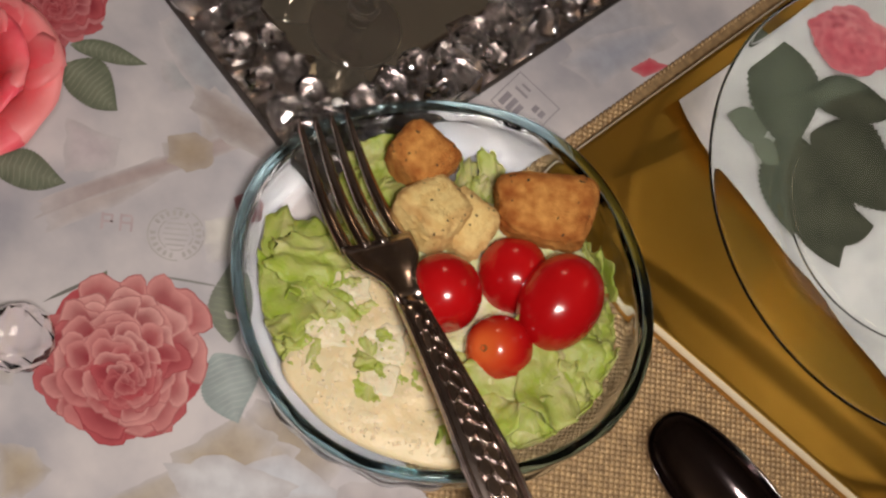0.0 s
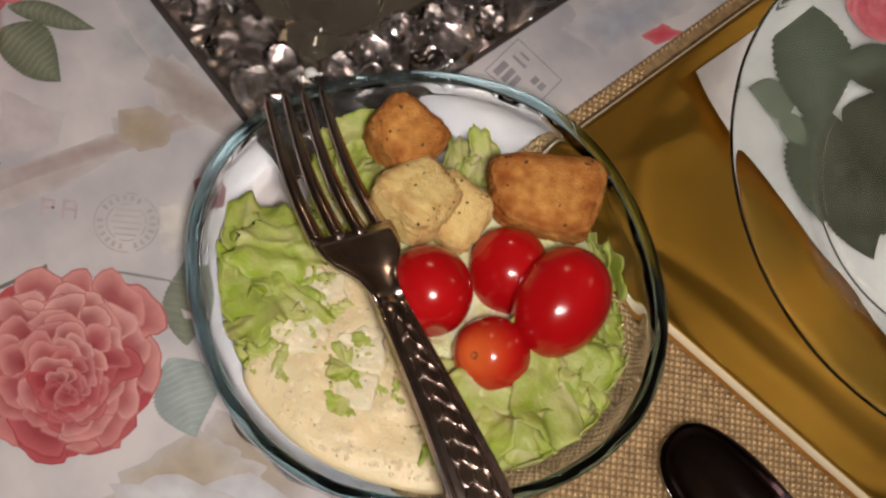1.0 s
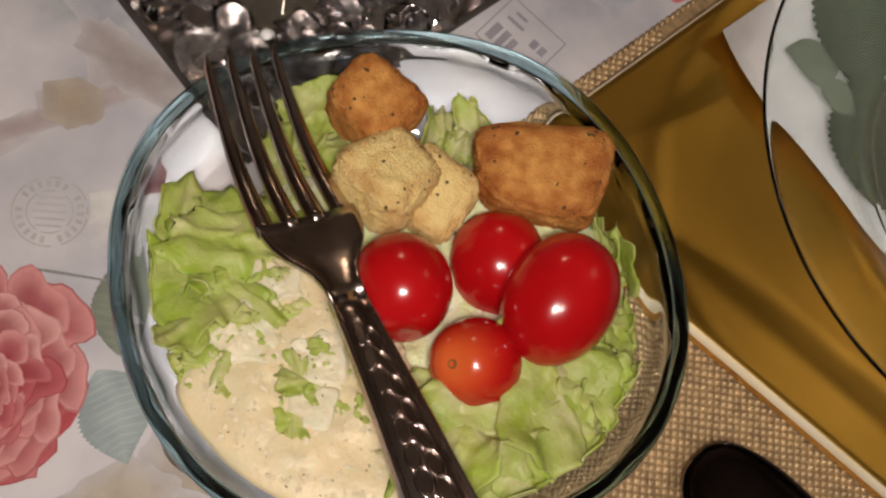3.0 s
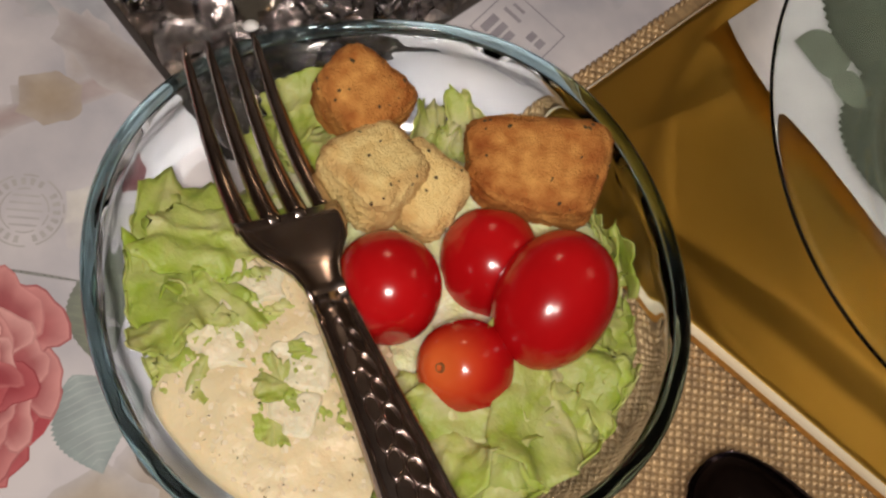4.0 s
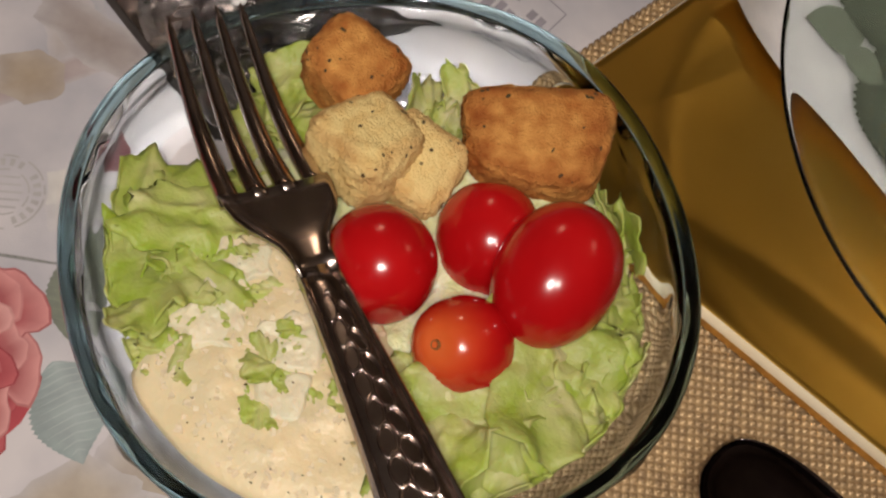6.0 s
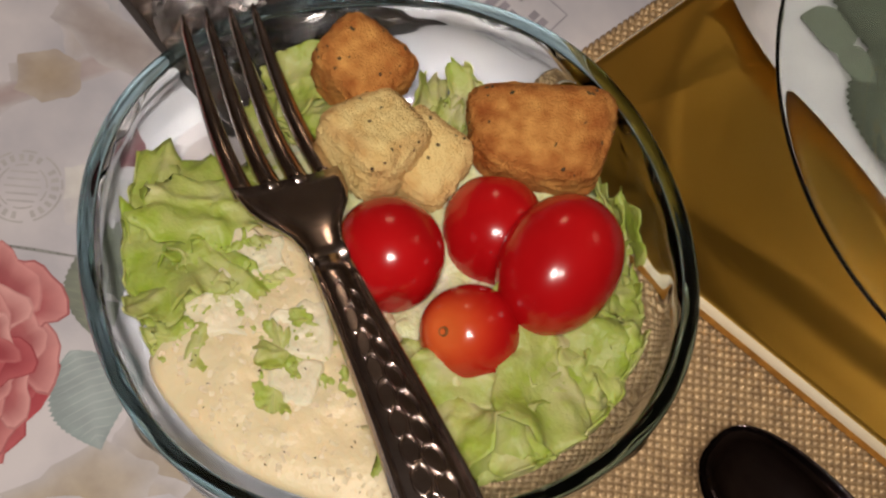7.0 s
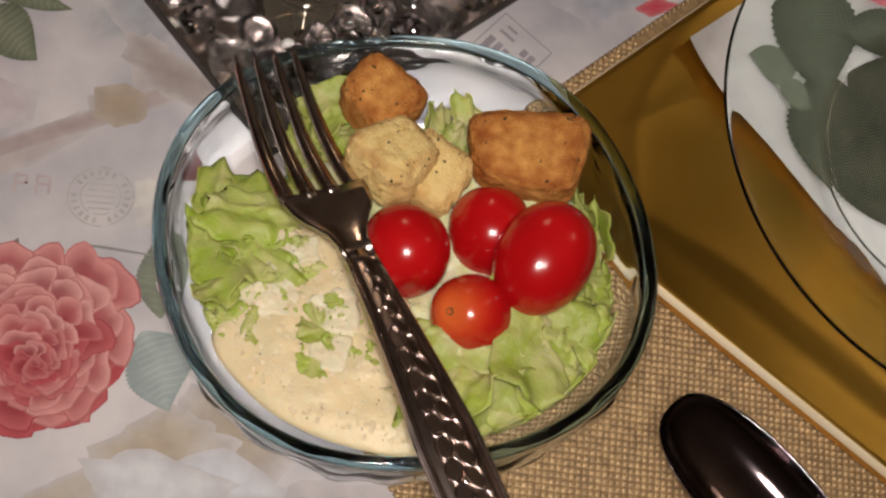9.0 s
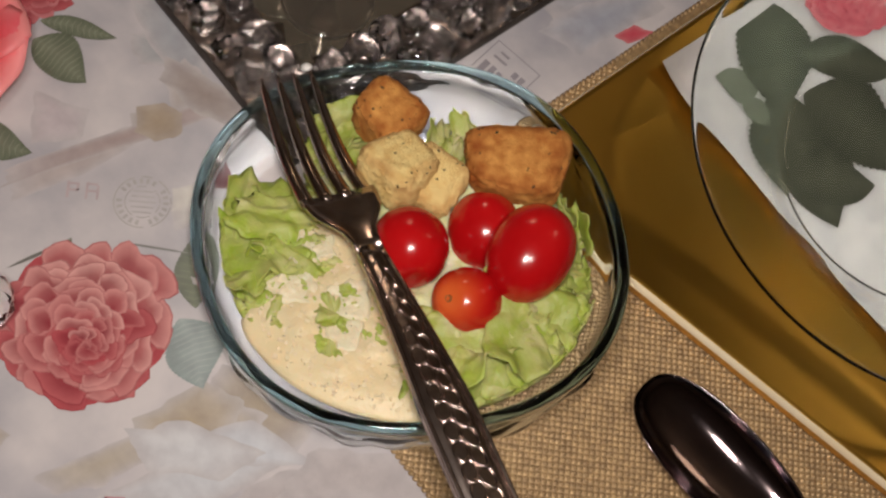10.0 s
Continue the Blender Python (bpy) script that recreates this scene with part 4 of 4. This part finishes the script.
tomato(-0.0012, -0.0086, 0.0400, 0.0265, 0.0242, 0, 84, -35, 1)
tomato(0.0070, 0.0168, 0.0360, 0.027, 0.0240, 0, 70, 140, 2)
tomato(0.0238, 0.0180, 0.0475, 0.034, 0.0265, 0, 82, 111, 3)
tomato(0.0236, -0.0056, 0.0400, 0.0245, 0.0215, 0, 47, -108, 4, scar=True)


def crouton(x, y, z, a, b, h, rx, ry, rz, seed, mats, label, brown=0.5, taper=0.0):
    """A toasted cube of bread with rounded, uneven edges and flecks of herb."""
    rnd = random.Random(seed)
    ob = empty_thing("crouton", label, "crouton", SALAD @ pose(x, y, z, rx, ry, rz), group="croutons in the bowl")
    bm = bmesh.new()
    tone = tone_layer(bm)
    bmesh.ops.create_cube(bm, size=2.0)
    bmesh.ops.subdivide_edges(bm, edges=bm.edges[:], cuts=25, use_grid_fill=True)
    for v in bm.verts:
        p = v.co
        q = Vector((abs(p.x) ** 4.2, abs(p.y) ** 4.2, abs(p.z) ** 4.2))
        s = (q.x + q.y + q.z) ** (1 / 4.2)
        p = p / s
        k = 1 + (0.05 if mats is CRUMB else 0.06) * noise.noise(p * 1.2 + Vector((seed, 0, 0))) + 0.05 * noise.noise(p * 4 + Vector((seed, 0, 0))) + 0.035 * noise.noise(p * 10 + Vector((0, seed, 0))) + 0.022 * noise.noise(p * 22 + Vector((0, seed, 5)))
        edge = sorted((abs(p.x), abs(p.y), abs(p.z)))[1]
        w = max(0.0, min(1.0, (edge - 0.55) / 0.45 + 0.5 * noise.noise(p * 2.5 + Vector((seed, 3, 0)))))
        d = 1 - brown * w
        v[tone] = (d ** 0.6, d, d ** 1.2, 1)
        v.co = Vector((p.x * a / 2 * k * (1 + taper * p.y), p.y * b / 2 * k * (1 + taper * p.x), p.z * h / 2 * k))
    spots = []
    bm.verts.ensure_lookup_table()
    bm.normal_update()
    for i in range(80 if mats is CRUST else 34):
        v = bm.verts[rnd.randrange(len(bm.verts))]
        if v.normal.z > 0.2:
            spots.append((v.co.copy(), v.normal.copy()))
    part("bread", bm, mats, ob)
    hb = bmesh.new()
    for c, nrm in spots:
        ret = bmesh.ops.create_icosphere(hb, subdivisions=1, radius=1.0)
        m = Matrix.Translation(c) @ nrm.to_track_quat("Z", "Y").to_matrix().to_4x4() @ pose(0, 0, 0, 0, 0, rnd.uniform(0, 180)) @ Matrix.Diagonal((rnd.uniform(0.0003, 0.0009 if mats is CRUST else 0.0006), rnd.uniform(0.0002, 0.0006), 0.0002, 1))
        bmesh.ops.transform(hb, matrix=m, verts=ret["verts"])
    tagged(part("herb_seasoning", hb, HERB, ob, "dark herb seasoning"), kind="stuff")
    return ob


crouton(-0.0040, 0.0378, 0.0425, 0.0325, 0.0232, 0.018, 10, -8, 44, 1, CRUST, "large golden-brown toasted crouton with herb flecks", 0.6, 0.13)
crouton(-0.0245, 0.0060, 0.0400, 0.0215, 0.0215, 0.017, -6, -10, 3, 2, CRUMB, "pale square crouton with lightly browned edges", 0.45, -0.08)
crouton(-0.0165, 0.0140, 0.0360, 0.0200, 0.0200, 0.015, 12, 14, 20, 3, CRUMB, "pale crouton leaning behind another crouton", 0.3)
crouton(-0.0430, 0.0160, 0.0385, 0.0210, 0.0190, 0.0180, 6, 4, 10, 4, CRUST, "small deep-orange toasted crouton", 0.5, 0.1)


# ---- fork across the bowl ----
def fork():
    """Local x runs from the tines' tips to the handle's end, z is up."""
    tip, rest = Vector((-0.0712, -0.0045, 0.0415)), Vector((0.0490, -0.0410, 0.0565))
    d = (rest - tip).normalized()
    side = Vector((0, 0, 1)).cross(d).normalized()
    up = d.cross(side)
    m = Matrix.Translation(tip) @ Matrix((d, side, up)).transposed().to_4x4() @ pose(0, 0, 0, -4, 0, 0)
    ob = empty_thing("fork", "tarnished steel salad fork with a patterned handle, laid across the bowl", "fork", SALAD @ m)

    def sag(x):
        if x < 0.062:
            return -0.0065 * math.sin(math.pi * min(1, x / 0.062)) ** 1.3
        return 0.0035 * math.sin(math.pi * min(1, (x - 0.062) / 0.11))

    def ribbon(stations, thick, crown=0.0):
        """A bar through stations of (x, y middle, half width)."""
        bm = bmesh.new()
        rows = []
        for x, y, w in stations:
            z = sag(x)
            row = []
            for u, v in ((-1, -0.25), (-0.93, 0.35), (-0.5, 0.5 + crown * 0.75), (0, 0.5 + crown), (0.5, 0.5 + crown * 0.75), (0.93, 0.35), (1, -0.25), (0.8, -0.5), (-0.8, -0.5)):
                row.append(bm.verts.new((x, y + u * w, z + v * thick)))
            rows.append(row)
        for a, b in zip(rows, rows[1:]):
            for i in range(len(a)):
                j = (i + 1) % len(a)
                bm.faces.new((a[i], a[j], b[j], b[i]))
        bm.faces.new(rows[0]), bm.faces.new(rows[-1])
        bmesh.ops.recalc_face_normals(bm, faces=bm.faces)
        return bm
    for k in range(4):
        y1 = (k - 1.5) * 0.0064
        y0 = (k - 1.5) * 0.0056
        st = []
        for i in range(15):
            u = i / 14
            st.append((0.0485 * u, y0 + (y1 - y0) * u, 0.0007 + 0.0018 * u ** 0.7 if u > 0 else 0.0005))
        part("tine", ribbon(st, 0.0019, 0.3), STEEL, ob)
    head = [(0.0440, 0, 0.0118), (0.0465, 0, 0.0120), (0.050, 0, 0.0119), (0.054, 0, 0.0112), (0.0575, 0, 0.0096), (0.0605, 0, 0.0074), (0.0635, 0, 0.0054), (0.067, 0, 0.0043), (0.072, 0, 0.0040)]
    # the slots between the tines end in the head: three roots fill them
    bm = bmesh.new()
    rows = []
    for x, y, w in head[1:]:
        row = []
        for i in range(17):
            u = -1 + i / 8
            row.append((x, u * w, sag(x) + 0.0010 * (abs(u) ** 3) + 0.00135))
        rows.append(row)
    vt = [[bm.verts.new(p) for p in r] for r in rows]
    vb = [[bm.verts.new((p[0], p[1] * 0.97, p[2] - 0.0022)) for p in r] for r in rows]
    for a, b, flip in [(vt[i], vt[i + 1], 0) for i in range(len(vt) - 1)] + [(vb[i], vb[i + 1], 1) for i in range(len(vb) - 1)]:
        for i in range(16):
            bm.faces.new((a[i], a[i + 1], b[i + 1], b[i]))
    for i in range(len(vt) - 1):
        for c in (0, 16):
            bm.faces.new((vt[i][c], vt[i + 1][c], vb[i + 1][c], vb[i][c]))
    for r in (0, -1):
        for i in range(16):
            bm.faces.new((vt[r][i], vt[r][i + 1], vb[r][i + 1], vb[r][i]))
    bmesh.ops.recalc_face_normals(bm, faces=bm.faces)
    part("head", bm, STEEL, ob, "smooth curved head")
    hs = []
    for i in range(24):
        u = i / 23
        hs.append((0.070 + 0.106 * u, 0, 0.0041 + 0.0040 * min(1, u * 1.9) ** 1.2 - (0.004 if i == 23 else 0.0012 if i == 22 else 0)))
    handle = part("handle", ribbon(hs, 0.0026, 0.25), STEEL, ob)
    rnd = random.Random(9)
    eb = bmesh.new()
    for i in range(16):
        for c in (-1, 1):
            x = 0.0800 + 0.0060 * i + (0.0030 if c > 0 else 0)
            u = (x - 0.070) / 0.106
            w = 0.0041 + 0.0040 * min(1, u * 1.9) ** 1.2
            place = Matrix.Translation((x, c * w * 0.26, sag(x) + 0.0019)) @ pose(0, 0, 0, 0, 0, c * 9 + rnd.uniform(-5, 5))
            rings = []
            for k in range(18):
                a = 2 * math.pi * k / 18
                e = 1 + 0.10 * math.cos(2 * a)
                ring = []
                for q in range(6):
                    b = 2 * math.pi * q / 6
                    d = 1 + 0.17 * math.cos(b)
                    ring.append(eb.verts.new(place @ Vector((0.0031 * e * d * math.cos(a), w * 0.25 * d * math.sin(a), 0.00055 * math.sin(b)))))
                rings.append(ring)
            for k in range(18):
                for q in range(6):
                    eb.faces.new((rings[k][q], rings[(k + 1) % 18][q], rings[(k + 1) % 18][(q + 1) % 6], rings[k][(q + 1) % 6]))
    bmesh.ops.recalc_face_normals(eb, faces=eb.faces)
    part("embossed_pattern", eb, STEEL, handle, "embossed chain of oval rings")
    rb = bmesh.new()
    for s in (-1, 1):
        st = [(0.072 + 0.10 * i / 20, s * (0.0041 + 0.0040 * min(1, (0.002 + 0.1 * i / 20) / 0.106 * 1.9) ** 1.2) * 0.88, 0.0006) for i in range(21)]
        b2 = ribbon(st, 0.0012)
        me = bpy.data.meshes.new("tmp")
        bmesh.ops.translate(b2, vec=(0, 0, 0.0014), verts=b2.verts)
        b2.to_mesh(me)
        b2.free()
        rb.from_mesh(me)
        bpy.data.meshes.remove(me)
    part("edge_beading", rb, STEEL, handle, "raised border lines")
    return ob


fork()


# ---- spoon on the placemat ----
def spoon():
    m = pose(0.0742, 0.0338, 0.0128, 0, 0, 5)
    ob = empty_thing("spoon", "dark shiny steel spoon lying face up on the placemat", "spoon", m)
    bm = bmesh.new()
    rows = []
    n = 26
    for i in range(n + 1):
        u = i / n
        x = 0.072 * (1 - math.cos(math.pi * u)) / 2
        w = 0.0160 * math.sin(math.pi * min(0.985, u) ** 0.92) ** 0.8 + (0.0035 if u > 0.9 else 0)
        w = max(w, 0.0006)
        rows.append([(x, w * math.sin(a), -0.0095 * math.sin(math.pi * u) * max(0.0, math.cos(a)) ** 1.1) for a in [math.radians(-90 + 9 * k) if 0 < k < 20 else math.radians(-89.99 if k == 0 else 89.99) for k in range(21)]])
    top = [[bm.verts.new(p) for p in r] for r in rows]
    bot = [[bm.verts.new((p[0], p[1] * 0.96, p[2] - 0.0011)) for p in r] for r in rows]
    for g in (top, bot):
        for a, b in zip(g, g[1:]):
            for k in range(20):
                bm.faces.new((a[k], a[k + 1], b[k + 1], b[k]))
    for k in (0, 20):
        for i in range(n):
            bm.faces.new((top[i][k], top[i + 1][k], bot[i + 1][k], bot[i][k]))
    bmesh.ops.recalc_face_normals(bm, faces=bm.faces)
    part("spoon_bowl", bm, SPOON_STEEL, ob)
    hb = bmesh.new()
    rr = []
    for i in range(16):
        u = i / 15
        w = 0.0036 + 0.004 * u ** 1.5
        z = 0.0005 + 0.004 * math.sin(math.pi * u) - 0.005 * u
        rr.append([hb.verts.new((0.0680 + 0.105 * u, s * w, z + q)) for s, q in ((-1, 0), (-0.6, 0.0012), (0.6, 0.0012), (1, 0), (0.6, -0.0009), (-0.6, -0.0009))])
    for a, b in zip(rr, rr[1:]):
        for k in range(6):
            hb.faces.new((a[k], a[(k + 1) % 6], b[(k + 1) % 6], b[k]))
    hb.faces.new(rr[0]), hb.faces.new(rr[-1])
    bmesh.ops.recalc_face_normals(hb, faces=hb.faces)
    part("handle", hb, SPOON_STEEL, ob)
    return ob


spoon()


# ---- crystal ball and silk rose beside the print ----
def crystal_ball(x, y, r):
    bm = bmesh.new()
    bmesh.ops.create_icosphere(bm, subdivisions=2, radius=r)
    bmesh.ops.rotate(bm, matrix=Matrix.Rotation(0.4, 3, "X"), verts=bm.verts)
    ob = mesh_thing("crystal_ball", bm, CRYSTAL, "faceted clear crystal ball on the tablecloth", "crystal ball", pose(x, y, r * 0.985), smooth=False)
    return ob


crystal_ball(-0.0708, -0.1170, 0.0112)


def silk_rose(x, y, radius):
    ob = empty_thing("silk_rose", "red artificial rose head lying on the tablecloth", "flower", pose(x, y, 0.001, 8, -10, 0))
    rnd = random.Random(17)
    bud = lathe(smooth_profile([(0.001, 0.0005), (radius * 0.30, 0.001), (radius * 0.26, radius * 0.45), (radius * 0.12, radius * 0.80), (0.001, radius * 0.84)], 4), 24)
    tone = tone_layer(bud)
    for v in bud.verts:
        v[tone] = (0.7, 0.6, 0.6, 1)
    part("bud", bud, ROSE_RED, ob, "tight dark red bud")
    for ring, (count, r, tilt, hgt) in enumerate(((3, 0.25, 8, 0.9), (4, 0.45, 18, 0.85), (5, 0.70, 34, 0.72), (6, 1.0, 58, 0.5))):
        for i in range(count):
            bm = bmesh.new()
            tone = tone_layer(bm)
            g = {}
            for a in range(13):
                for b in range(13):
                    u, v = a / 12 * 2 - 1, b / 12
                    wid = math.sin(math.pi * (0.12 + 0.88 * v) * 0.86) ** 0.6
                    ang = u * 0.9 * wid
                    rad = radius * (r * (0.35 + 0.65 * v) + 0.06 * v ** 4)
                    z = radius * hgt * (v - 0.55 * (v ** 4) * (ring / 3)) + radius * 0.03 * math.sin(6 * u + i)
                    g[a, b] = bm.verts.new((rad * math.cos(ang), rad * math.sin(ang) * 1.1, max(z, 0.0005)))
                    e = v ** 3
                    g[a, b][tone] = (0.78 + 0.35 * e, 0.70 + 1.3 * e, 0.70 + 1.1 * e, 1)
            for a in range(12):
                for b in range(12):
                    bm.faces.new((g[a, b], g[a + 1, b], g[a + 1, b + 1], g[a, b + 1]))
            thicken(bm, 0.0004, tone)
            part("petal", bm, ROSE_RED, ob, "", True, pose(0, 0, 0, 0, 0, 360 * (i + 0.5 * ring + rnd.uniform(-0.1, 0.1)) / count))
    return ob


silk_rose(-0.1540, -0.0820, 0.031)
